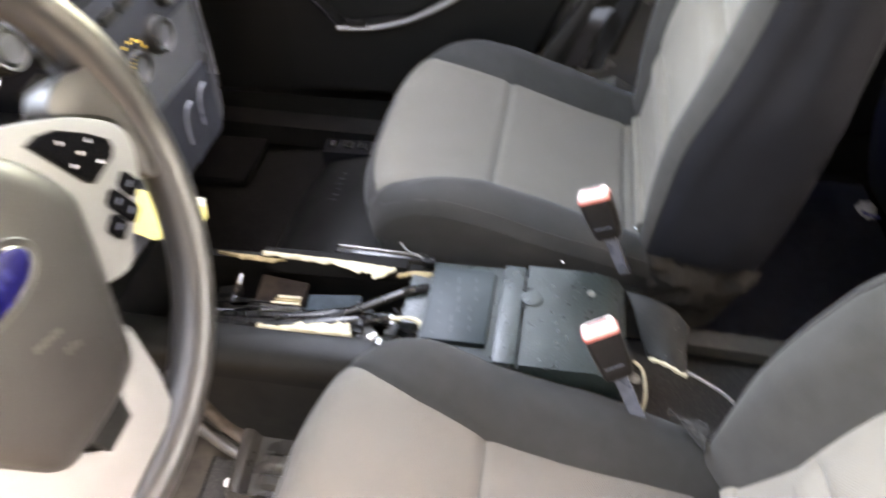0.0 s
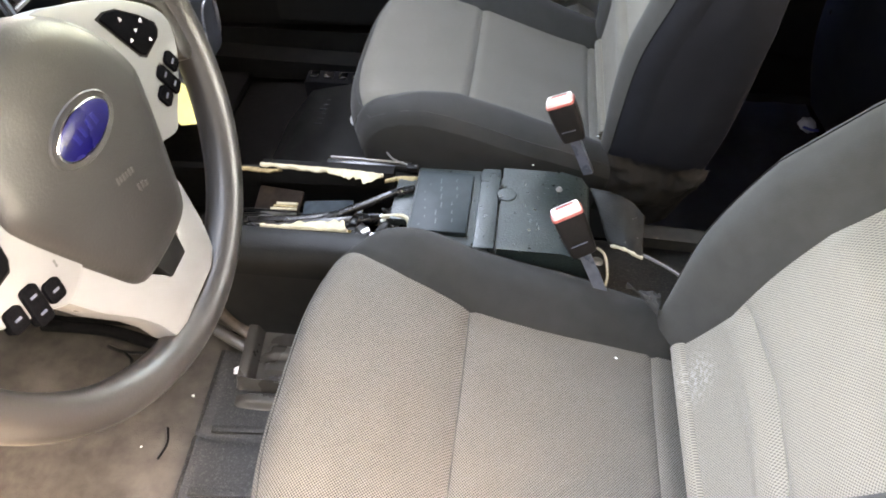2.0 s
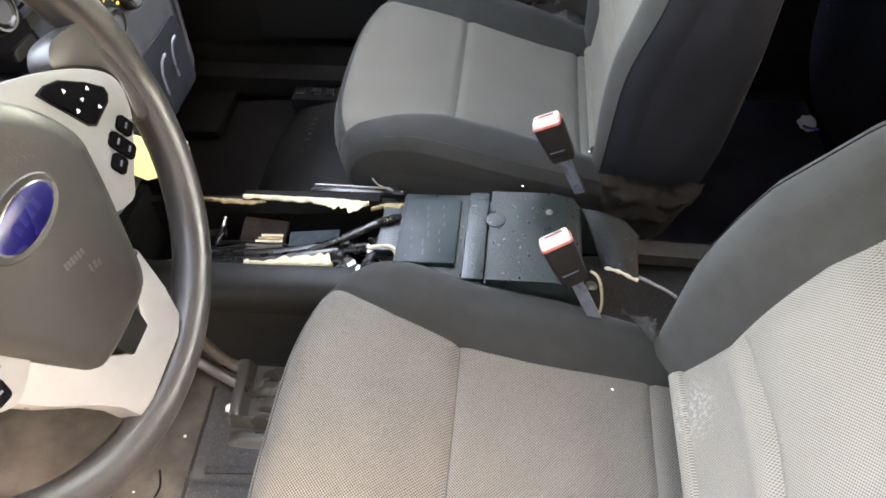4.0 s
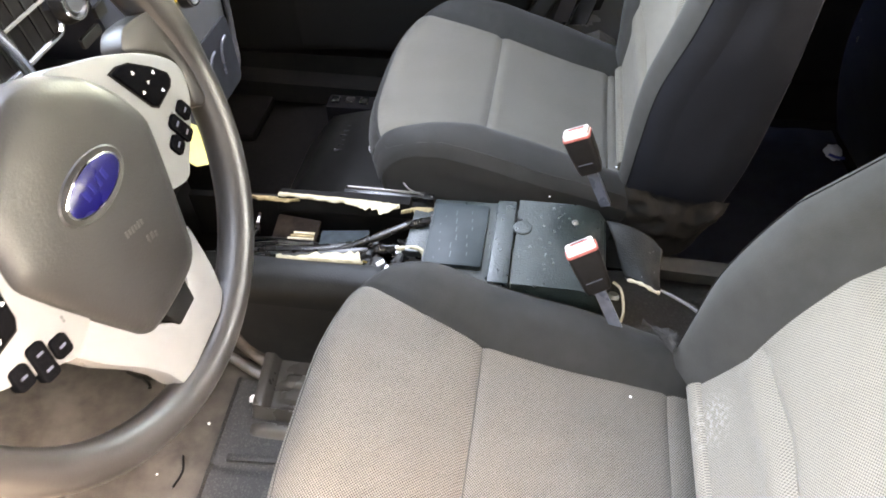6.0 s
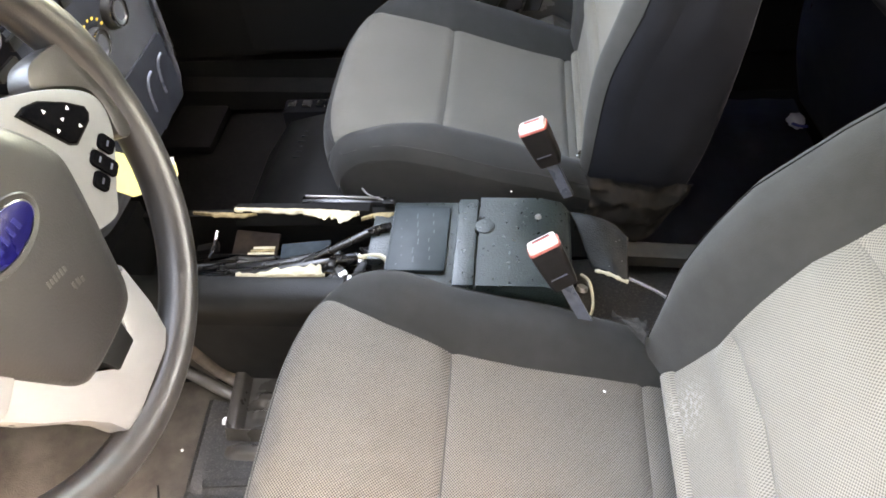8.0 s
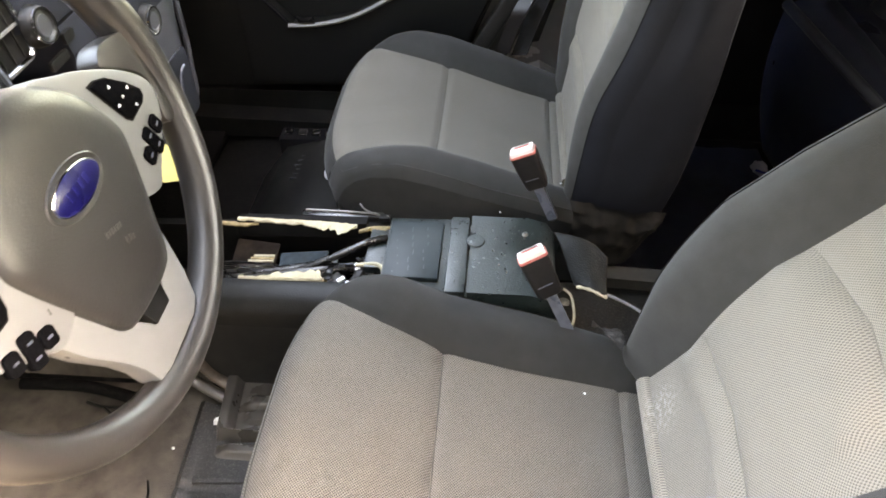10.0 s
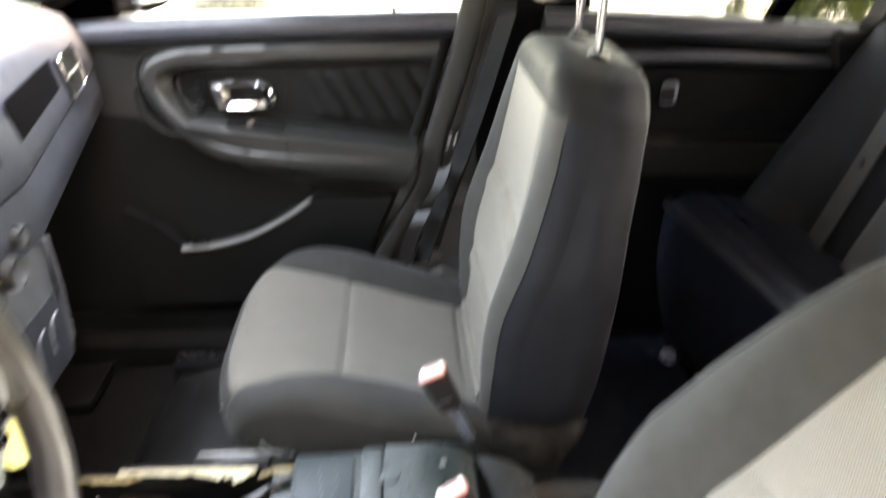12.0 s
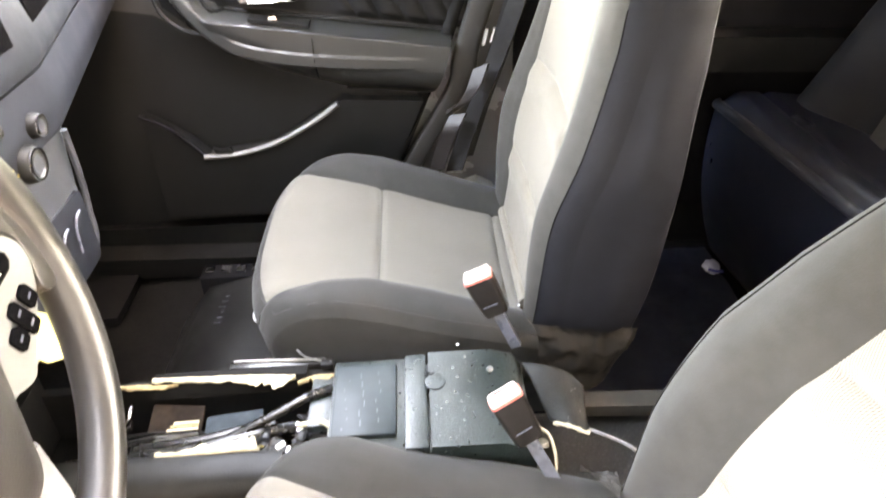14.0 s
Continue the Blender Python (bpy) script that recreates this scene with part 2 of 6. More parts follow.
def glass(name, tint):
    m = bpy.data.materials.new(name)
    m.use_nodes = True
    n, link = m.node_tree.nodes, m.node_tree.links
    n.remove(n["Principled BSDF"])
    a, b, f, x = (n.new("ShaderNode" + k) for k in ("BsdfTransparent", "BsdfGlossy", "Fresnel", "MixShader"))
    a.inputs[0].default_value = (*tint, 1)
    b.inputs["Roughness"].default_value = 0.0
    f.inputs["IOR"].default_value = 1.35
    link.new(f.outputs[0], x.inputs[0]), link.new(a.outputs[0], x.inputs[1]), link.new(b.outputs[0], x.inputs[2])
    link.new(x.outputs[0], n["Material Output"].inputs["Surface"])
    return m


GLASS = glass("window_glass", (0.74, 0.77, 0.76))
# rear tint is added to dim the overlit view outside
TINTED = glass("dimming_rear_glass", (0.27, 0.28, 0.275))
MIRROR = material("mirror_glass", (0.85, 0.86, 0.87), 0.02, metal=1.0, vary=0.0)


# ---- mesh helpers ----
def smoothstep(a, b, x):
    t = min(1.0, max(0.0, (x - a) / (b - a)))
    return t * t * (3 - 2 * t)


def curve_at(pts, x):
    """Piecewise-linear table with smooth steps: pts are (x, value)."""
    if x <= pts[0][0]:
        return pts[0][1]
    for (x0, v0), (x1, v1) in zip(pts, pts[1:]):
        if x <= x1:
            return v0 + (v1 - v0) * (x - x0) / (x1 - x0)
    return pts[-1][1]


def spline(pts, steps=8, closed=False):
    """Catmull-Rom through points."""
    pts = [Vector(p) for p in pts]
    out, n = [], len(pts)
    for i in range(n if closed else n - 1):
        g = (lambda k: pts[k % n]) if closed else (lambda k: pts[min(n - 1, max(0, k))])
        a, b, c, d = g(i - 1), g(i), g(i + 1), g(i + 2)
        for k in range(steps):
            t = k / steps
            out.append(0.5 * (2 * b + (c - a) * t + (2 * a - 5 * b + 4 * c - d) * t * t + (3 * b - a - 3 * c + d) * t**3))
    return out if closed else out + [pts[-1]]


def thing(name, label="", category="", group="", kind="", at=None):
    ob = new(name)
    ob.empty_display_size = 0.05
    if at is not None:
        ob.matrix_world = at
    return tagged(ob, label, category, group, kind)


def part(name, bm, mat, parent=None, label="", smooth=True, bevel=0.0):
    """Links a bmesh as one mesh object under a thing or a part, or at top level."""
    if bevel:
        edges = [e for e in bm.edges if len(e.link_faces) == 2 and e.calc_face_angle(0) > 0.5]
        bmesh.ops.bevel(bm, geom=edges, offset=bevel, segments=2, profile=0.6, affect="EDGES", clamp_overlap=True)
    bmesh.ops.recalc_face_normals(bm, faces=bm.faces)
    me = bpy.data.meshes.new(name)
    bm.to_mesh(me)
    bm.free()
    if smooth:
        me.polygons.foreach_set("use_smooth", [True] * len(me.polygons))
        me.set_sharp_from_angle(angle=radians(42))
    me.materials.append(mat)
    ob = new(name, me)
    if parent is not None:
        ob.parent = parent
    if label:
        ob["label"] = label
    return ob


def box(x0, x1, y0, y1, z0, z1, bm=None):
    bm = bm or bmesh.new()
    r = bmesh.ops.create_cube(bm, size=1)
    for v in r["verts"]:
        v.co = Vector((x0 + (v.co.x + 0.5) * (x1 - x0), y0 + (v.co.y + 0.5) * (y1 - y0), z0 + (v.co.z + 0.5) * (z1 - z0)))
    return bm


def moved(bm, m):
    bmesh.ops.transform(bm, matrix=m, verts=bm.verts)
    return bm


def grid(fn, nu, nv, bm=None):
    """A surface from fn(u, v), both 0 to 1."""
    bm = bm or bmesh.new()
    rows = [[bm.verts.new(fn(i / nu, j / nv)) for j in range(nv + 1)] for i in range(nu + 1)]
    for a, b in zip(rows, rows[1:]):
        for j in range(nv):
            bm.faces.new((a[j], a[j + 1], b[j + 1], b[j]))
    return bm


def loft(rings, caps=True, bm=None):
    """Skins closed rings of equal length."""
    bm = bm or bmesh.new()
    rows = [[bm.verts.new(p) for p in r] for r in rings]
    n = len(rows[0])
    for a, b in zip(rows, rows[1:]):
        for j in range(n):
            bm.faces.new((a[j], a[(j + 1) % n], b[(j + 1) % n], b[j]))
    if caps:
        bm.faces.new(rows[0][::-1])
        bm.faces.new(rows[-1])
    return bm


def tube(pts, radius, sides=10, flat=1.0, bm=None, up=(0, 0, 1), caps=True):
    """A rod swept along points; radius may be a list; flat squeezes it along its up side."""
    pts = [Vector(p) for p in pts]
    rings = []
    for i, p in enumerate(pts):
        d = (pts[min(i + 1, len(pts) - 1)] - pts[max(i - 1, 0)]).normalized()
        s = d.cross(Vector(up))
        s = s.normalized() if s.length > 1e-4 else d.orthogonal().normalized()
        t = s.cross(d)
        r = radius[i] if isinstance(radius, (list, tuple)) else radius
        rings.append([p + s * r * math.cos(a) + t * r * flat * math.sin(a) for a in (2 * math.pi * k / sides for k in range(sides))])
    return loft(rings, caps, bm)


def strap(pts, width, thick, side, bm=None):
    """A flat band along points, its width along side."""
    pts, s = [Vector(p) for p in pts], Vector(side).normalized()
    rings = []
    for i, p in enumerate(pts):
        d = (pts[min(i + 1, len(pts) - 1)] - pts[max(i - 1, 0)]).normalized()
        n = d.cross(s).normalized()
        rings.append([p + s * width / 2 * a + n * thick / 2 * b for a, b in ((-1, -1), (1, -1), (1, 1), (-1, 1))])
    return loft(rings, True, bm)


def slab(outline, a, b, axis="y", bm=None):
    """A plate: a 2D outline pushed from a to b along an axis. The outline gives the two other axes in order."""
    bm = bm or bmesh.new()
    put = {"x": lambda p, v: (v, p[0], p[1]), "y": lambda p, v: (p[0], v, p[1]), "z": lambda p, v: (p[0], p[1], v)}[axis]
    lo = [bm.verts.new(put(p, a)) for p in outline]
    hi = [bm.verts.new(put(p, b)) for p in outline]
    n = len(outline)
    for i in range(n):
        bm.faces.new((lo[i], lo[(i + 1) % n], hi[(i + 1) % n], hi[i]))
    bm.faces.new(lo[::-1])
    bm.faces.new(hi)
    return bm


def rounded(w, h, r, steps=5, cx=0.0, cy=0.0):
    out = []
    for sx, sy, a0 in ((1, 1, 0), (-1, 1, 90), (-1, -1, 180), (1, -1, 270)):
        for k in range(steps + 1):
            a = radians(a0 + 90 * k / steps)
            out.append((cx + sx * (w / 2 - r) + r * math.cos(a), cy + sy * (h / 2 - r) + r * math.sin(a)))
    return out


def disc(radius, depth, sides=24, taper=1.0, bm=None):
    """A round knob along +z with a softened lip."""
    prof = [(1.0, 0.0), (1.0 * (1 + taper) / 2, depth * 0.6), (taper, depth * 0.92), (taper * 0.93, depth)]
    return loft([[(radius * r * math.cos(2 * math.pi * k / sides), radius * r * math.sin(2 * math.pi * k / sides), z) for k in range(sides)] for r, z in prof], True, bm)


# ---- front seats ----
def front_seat(label, x_front, x_seam, x_crease, y_mid, z_front, z_seam, z_crease, lean, side, skirt_drop, back_h=0.58, back_off=0.11, swell=-0.02, rise=0.045, bend=0.0, face=None):
    """One front seat. side is +1 where the console lies on its -y side, -1 where it lies on its +y side."""
    seat = thing("front_car_seat", label, "car seat", "front seats")
    L = x_crease - x_front
    half = 0.247
    ys = x_seam - x_front
    roll_w = 0.020 if side > 0 else 0.005

    def x_edge(y):
        return 0.055 * abs(y / half) ** 3.2

    def edge(x):
        return half - 0.02 * smoothstep(0.12, 0.0, x) - 0.012 * smoothstep(L - 0.16, L, x)

    def bound(x):
        return curve_at([(0.0, 0.203), (0.03, 0.200), (0.05, 0.193), (0.08, 0.180), (0.13, 0.162), (0.2, 0.148), (0.3, 0.143), (0.5, 0.15)], x)

    def base(x):
        if x < ys:
            k = x / ys
            return z_front + (z_seam - z_front) * k * k
        k = (x - ys) / (L - ys)
        return z_seam + (z_crease - z_seam) * k

    def top(x, y):
        x = max(x, x_edge(y))
        z = base(x) + 0.0018 * noise.noise(Vector((x * 16, y * 16, y_mid)))
        z += 0.034 * smoothstep(bound(x) - 0.02, bound(x) + 0.05, abs(y)) * smoothstep(0.02, 0.16, x)
        z -= 0.010 * (1 - (abs(y) / 0.15) ** 2) * smoothstep(0.1, 0.2, x) * (abs(y) < 0.15)
        for r, d in ((0.045, edge(x) - abs(y)), (0.055, x - x_edge(y))):
            if d < r:
                d = max(d, 0.0)
                z -= (r - math.sqrt(max(0.0, r * r - (r - d) ** 2))) * (0.75 if r == 0.045 else 1.0)
        z -= 0.0045 * math.exp(-(((abs(y) - bound(x)) / 0.006) ** 2))
        z -= 0.006 * math.exp(-(((x - ys) / 0.006) ** 2)) * (abs(y) < bound(x) + 0.004)
        z -= 0.005 * math.exp(-(((x - L + 0.022) / 0.004) ** 2)) * (abs(y) < bound(x) + 0.004)
        return z

    def place(x, y, z=None):
        return Vector((x_front + x, y_mid + y, top(x, y) if z is None else z))

    def panel(x0, x1):
        def fn(u, v):
            w = (v - 0.5) * 2
            xa = x0 + (x1 - x0) * u
            for _ in range(3):
                y = w * bound(xa)
                lo = x_edge(y) + roll_w if x0 == 0 else x0
                xa = lo + (x1 - lo) * u
            return place(xa, y)
        return grid(fn, 40, 44)

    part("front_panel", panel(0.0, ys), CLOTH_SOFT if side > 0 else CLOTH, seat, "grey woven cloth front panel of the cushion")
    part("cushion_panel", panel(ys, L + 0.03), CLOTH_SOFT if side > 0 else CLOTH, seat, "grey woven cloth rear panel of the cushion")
    part("cushion_seam", tube([place(ys, bound(ys) * (k / 16 - 1) * 0.985) + Vector((0, 0, 0.0004)) for k in range(33)], 0.0011, 6), SEAM_DARK, seat, "dark sewn seam across the cushion")
    for s, name in ((-1, "bolster"), (1, "bolster")):
        def bol(u, v, s=s):
            x = 0.026 + (L + 0.03 - 0.026) * u
            a = bound(x)
            b = edge(x)
            y = a + (b - a) * v
            return place(max(x, x_edge(y)), s * y)
        part(name, grid(bol, 46, 16), CLOTH_DARK, seat, "charcoal cloth side bolster")

    def front_roll(u, v):
        y = (v - 0.5) * 2 * 0.2
        return place(x_edge(y) + roll_w * u, y)
    part("front_roll", grid(front_roll, 8, 40), CLOTH_DARK, seat, "charcoal cloth front edge of the cushion")

    # skirt round the front and both sides
    path = []
    for k in range(25):
        x = (L + 0.03) * (1 - k / 24) + 0.05 * (k / 24)
        path.append((x, -edge(x)))
    for k in range(1, 24):
        y = -0.235 + 0.47 * k / 24
        path.append((x_edge(y), y))
    for k in range(25):
        x = 0.05 + (L - 0.02) * k / 24
        path.append((x, edge(x)))
    zb = z_crease - skirt_drop

    def skirt(u, v):
        k = u * (len(path) - 1)
        i = min(int(k), len(path) - 2)
        x, y = Vector(path[i]).lerp(Vector(path[i + 1]), k - i)
        z0 = top(x, y) + 0.002
        tuck = 0.030 * math.exp(-(((x - L + 0.075) / 0.007) ** 2)) + 0.022 * math.exp(-(((x - L + 0.035 + 0.03 * v) / 0.010) ** 2)) * smoothstep(0.3, 0.6, v)
        pull = 1 - 0.035 * v - 0.02 * math.exp(-(((v - 0.2) / 0.04) ** 2)) + 0.045 * noise.noise(Vector((u * 42, v * 2.5, y_mid))) * smoothstep(0.08, 0.5, v) * (0.25 + 0.75 * max(smoothstep(0.25, 0.05, u), smoothstep(0.75, 0.95, u)))
        return Vector((x_front + x + (0.03 * v if x < 0.06 else 0), y_mid + y * (pull - tuck * smoothstep(0.22, 0.34, v)), z0 + (zb - z0) * v))

    part("skirt", grid(skirt, 110, 14), CLOTH_DARK, seat, "charcoal cloth cushion skirt")

    seam = []
    for x, y in path[::2]:
        xi, yi = x + 0.012 * (x < 0.06), y * 0.955
        seam.append(Vector((x_front + xi, y_mid + yi, top(xi, yi) + 0.0003)))
    part("skirt_seam", tube(seam, 0.0008, 6), material("seam_thread", (0.012, 0.012, 0.011), 0.8), seat, "stitched seam under the cushion edge")

    # backrest, in its own leaning frame
    turn = pose(x_crease + back_off, y_mid, z_crease - 0.015, 0, lean, 0)

    def wide(s):
        s *= 0.58 / back_h
        return curve_at([(0, 0.222), (0.12, 0.236), (0.3, 0.24), (0.45, 0.22), (0.53, 0.19), (0.565, 0.15), (0.58, 0.09)], s)

    def ins(s):
        s *= 0.58 / back_h
        if side < 0:
            return curve_at([(0, 0.15), (0.1, 0.120), (0.25, 0.117), (0.4, 0.126), (0.5, 0.148), (0.6, 0.135)], s)
        return curve_at([(0, 0.155), (0.1, 0.154), (0.25, 0.153), (0.4, 0.139), (0.5, 0.124), (0.6, 0.115)], s)

    def inset(s, y):
        return ins(s) * (1.0 + 0.27 * smoothstep(0.12, 0.3, s) if side < 0 and y < 0 else 1.0)

    def front(y, s):
        """How far the front of the backrest stands before its back plane."""
        n = 0.115 + swell * s / back_h
        if side > 0:
            high = curve_at([(0, 0.8), (0.1, 1.0), (0.22, 0.95), (0.34, 0.6), (0.46, 0.25), (0.58, 0.0)], s)
            n += rise * high * smoothstep(ins(s) - 0.006, ins(s) + 0.050, abs(y))
        else:
            n += rise * smoothstep(inset(s, y) - 0.01, inset(s, y) + 0.06, abs(y)) * smoothstep(back_h - 0.02, back_h - 0.28, s) * (0.7 + 0.3 * smoothstep(0, 0.15, s))
        n += 0.012 * math.exp(-(((s - 0.2) / 0.1) ** 2))
        d, r = wide(s) - abs(y), 0.062 if side > 0 else 0.05
        if d < r:
            n -= r - math.sqrt(max(0, r * r - (r - max(d, 0)) ** 2))
        d = back_h - s
        if d < 0.04:
            n -= 0.04 - math.sqrt(max(0, 0.0016 - (0.04 - max(d, 0)) ** 2))
        n -= 0.004 * math.exp(-(((abs(y) - inset(s, y)) / 0.005) ** 2)) * (s < head)
        for line in (0.165, 0.335):
            d = s + 0.015 * abs(y) / ins(s) - line
            n += (0.006 * math.exp(-(((d + 0.028) / 0.020) ** 2)) - 0.007 * math.exp(-((d / 0.007) ** 2))) * smoothstep(ins(s), ins(s) - 0.02, abs(y))
        return n

    def bp(y, s, n):
        return turn @ Vector((-n + bend * max(0.0, s - 0.28) ** 1.1, y, s))

    head = back_h - 0.065
    cuts = (0.0, 0.165, 0.335, head)
    for a, b in zip(cuts, cuts[1:]):
        def bpan(u, v, a=a, b=b):
            w = (v - 0.5) * 2
            s = a + (b - a) * u
            bend = 0.015 * abs(w)
            s -= bend * (1 - u if a > 0 else 0) + bend * (u if b < head else 0)
            y = w * inset(max(0, s), w)
            return bp(y, max(0, s), front(y, max(0, s)))
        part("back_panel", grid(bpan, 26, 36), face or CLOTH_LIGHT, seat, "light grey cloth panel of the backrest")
    for line in cuts[1:3]:
        pts = []
        for k in range(33):
            y = ins(line) * (k / 16 - 1) * 0.98
            s = line - 0.015 * abs(y) / ins(line)
            pts.append(bp(y, s, front(y, s) + 0.0002))
        part("panel_seam", tube(pts, 0.0007, 6), SEAM, seat, "sewn seam across the backrest")
    outer = 0.014 if side > 0 else 0.0
    for s_ in (-1, 1):
        def bbol(u, v, s_=s_):
            s = u * head
            a = inset(s, s_)
            y = a + (max(wide(s) - outer, a + 0.01) - a) * v
            return bp(s_ * y, s, front(s_ * y, s))

        def flank(u, v, s_=s_):
            s = u * head
            y = wide(s) - outer * (1 - v)
            return bp(s_ * y, s, front(y, s))
        part("back_bolster", grid(bbol, 30, 16), CLOTH_SIDE if side > 0 else CLOTH_DRIVER, seat, "charcoal cloth backrest bolster")
        # past the stitching the dark vinyl carries the shade of the side
        if outer:
            part("back_flank", grid(flank, 30, 14), VINYL, seat, "backrest edge in dark vinyl, toned as shaded")

    def cap(u, v):
        s = head + (back_h - head) * u
        y = (v - 0.5) * 2 * wide(s)
        return bp(y, s, front(y, s))

    part("back_header", grid(cap, 14, 40), CHARCOAL, seat, "charcoal cloth top of the backrest")
    roll = [turn @ Vector((-0.112, -0.145 + 0.29 * k / 20, 0.012)) for k in range(21)]
    part("crease_roll", tube(roll, 0.013, 12), face or CLOTH_LIGHT, seat, "light cloth roll in the seat crease")
    # shell: sides and back in one
    steps = [head * k / 30 for k in range(30)] + [head + (back_h - head) * k / 14 for k in range(15)]
    outline = [(-wide(s), s) for s in steps] + [(-0.09 + 0.018 * k, back_h) for k in range(1, 10)] + [(wide(s), s) for s in steps[::-1]]

    def shell(u, v):
        k = u * (len(outline) - 1)
        i = min(int(k), len(outline) - 2)
        y, s = Vector(outline[i]).lerp(Vector(outline[i + 1]), k - i)
        n0 = front(y, s) + 0.001
        depth = 0.012 + 0.022 * smoothstep(0.05, 0.3, s) if side < 0 else 0.030 - 0.032 * smoothstep(0.08, 0.5, s)
        n = n0 - (n0 + depth) * min(1, v / 0.62)
        y2 = y * (1 + 0.03 * math.sin(min(1, v / 0.62) * math.pi)) + 0.007 * noise.noise(Vector((s * 9, n * 16, y_mid + 3))) * smoothstep(0.05, 0.3, v)
        if v > 0.62:
            k = (v - 0.62) / 0.38
            a = k * math.pi / 2
            y2 = y * (1 - 0.999 * (1 - math.cos(a)) ** 0.8)
            n = -depth - 0.028 * math.sin(a)
            s = s - 0.02 * k * smoothstep(back_h - 0.05, back_h, s)
        return bp(y2, s, n)

    part("back_shell", grid(shell, len(outline) - 1, 26), VINYL if side > 0 else CHARCOAL, seat, "blue-black vinyl side and back of the backrest")
    # stitched line beside the front edge
    for s_ in (-1, 1):
        pts = []
        for k in range(41):
            s = 0.02 + (head - 0.04) * k / 40
            y = wide(s) - (0.014 if side > 0 else 0.030)
            pts.append(bp(s_ * y, s, front(y, s) + 0.0004))
        part("stitching", tube(pts, 0.0009, 6), RUBBERSEAL, seat, "stitched line along the bolster")
    # hanging cloth at the foot of the backrest on the console side
    if side > 0:
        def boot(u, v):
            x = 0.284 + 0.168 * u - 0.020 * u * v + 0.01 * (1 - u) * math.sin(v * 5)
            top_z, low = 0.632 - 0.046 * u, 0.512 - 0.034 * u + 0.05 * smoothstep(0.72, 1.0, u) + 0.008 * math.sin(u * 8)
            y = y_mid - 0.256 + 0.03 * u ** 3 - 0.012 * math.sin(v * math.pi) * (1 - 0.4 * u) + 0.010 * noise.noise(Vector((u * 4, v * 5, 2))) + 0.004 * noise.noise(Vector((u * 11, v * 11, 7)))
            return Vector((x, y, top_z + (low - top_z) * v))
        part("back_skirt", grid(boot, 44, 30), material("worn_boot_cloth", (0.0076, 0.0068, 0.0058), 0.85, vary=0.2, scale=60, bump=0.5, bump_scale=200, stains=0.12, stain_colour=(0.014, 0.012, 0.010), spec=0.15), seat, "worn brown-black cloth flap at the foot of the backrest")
    # headrest on two posts
    for y in (-0.062, 0.062):
        part("headrest_post", tube([bp(y, back_h - 0.03, 0.048), bp(y, back_h + 0.09, 0.066)], 0.0065, 12), CHROME, seat, "chrome headrest post")
        part("post_collar", moved(disc(0.019, 0.012, 20, 0.8), turn @ pose(-0.05, y, back_h - 0.006)), PLASTIC, seat, "black post collar")
    side_line = spline([(0.16, 0.062, 0), (0.213, 0.095, 0), (0.238, 0.145, 0), (0.245, 0.22, 0), (0.225, 0.28, 0), (0.175, 0.30, 0), (0.135, 0.275, 0), (0.098, 0.188, 0), (0.062, 0.148, 0), (0.032, 0.110, 0), (0.040, 0.096, 0), (0.095, 0.078, 0)], 5, True)

    def head_ring(w, k, first=0, last=None):
        """One slice of the headrest, drawn in towards its back by k."""
        pts = side_line if last is None else side_line[first:last]
        return [bp(w, back_h + 0.17 + (p.y - 0.17) * (0.5 + 0.5 * k), 0.085 + (p.x - 0.085) * k) for p in pts]

    slices = [(-0.128, 0.70), (-0.124, 0.76), (-0.112, 0.84), (-0.095, 0.92), (-0.07, 0.98), (-0.035, 1.0), (0.0, 1.0), (0.035, 1.0), (0.07, 0.98), (0.095, 0.92), (0.112, 0.84), (0.124, 0.76), (0.128, 0.70)]
    part("headrest_cover", loft([head_ring(w, k * 0.985) for w, k in slices]), VINYL, seat, "brown-black headrest cover")
    bm = bmesh.new()
    rows = [[bm.verts.new(v) for v in head_ring(w * 1.012, k * 1.01, 0, 26)] for w, k in slices]
    for a, b in zip(rows, rows[1:]):
        for j in range(25):
            bm.faces.new((a[j], a[j + 1], b[j + 1], b[j]))
    part("headrest_front", bm, face or CLOTH_LIGHT, seat, "light grey cloth headrest front")
    return seat


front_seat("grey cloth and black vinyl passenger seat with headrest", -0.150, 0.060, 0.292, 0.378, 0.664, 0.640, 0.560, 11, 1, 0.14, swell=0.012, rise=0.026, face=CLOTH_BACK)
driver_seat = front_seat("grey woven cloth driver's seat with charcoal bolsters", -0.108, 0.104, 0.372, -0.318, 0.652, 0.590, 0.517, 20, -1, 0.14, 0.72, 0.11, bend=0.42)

# worn liner showing in the corner of the driver's seat
part("corner_liner", grid(lambda u, v: Vector((0.312 + 0.046 * u - 0.010 * u * v, -0.092 - 0.052 * v * u - 0.004 * u, 0.570 + 0.014 * v + 0.005 * noise.noise(Vector((u * 6, v * 6, 4))))), 14, 14), material("worn_liner", (0.018, 0.0155, 0.013), 0.9, vary=0.5, scale=120, bump=0.8, bump_scale=300, stains=0.5, stain_colour=(0.06, 0.052, 0.042)), driver_seat, "worn brown liner in the seat corner")


# ---- floor, tunnel, sills ----
floor = thing("floor", kind="structure")
def carpet(u, v):
    x, y = -1.05 + 1.95 * u, -0.74 + 1.48 * v
    z = 0.355 + 0.20 * smoothstep(-0.62, -0.95, x)
    z += 0.075 * (smoothstep(0.17, 0.09, y) if y > 0 else smoothstep(0.085, 0.05, -y)) + 0.006 * noise.noise(Vector((x * 9, y * 9, 0)))
    return Vector((x, y, z))
part("carpet", grid(carpet, 70, 60), CARPET, floor)
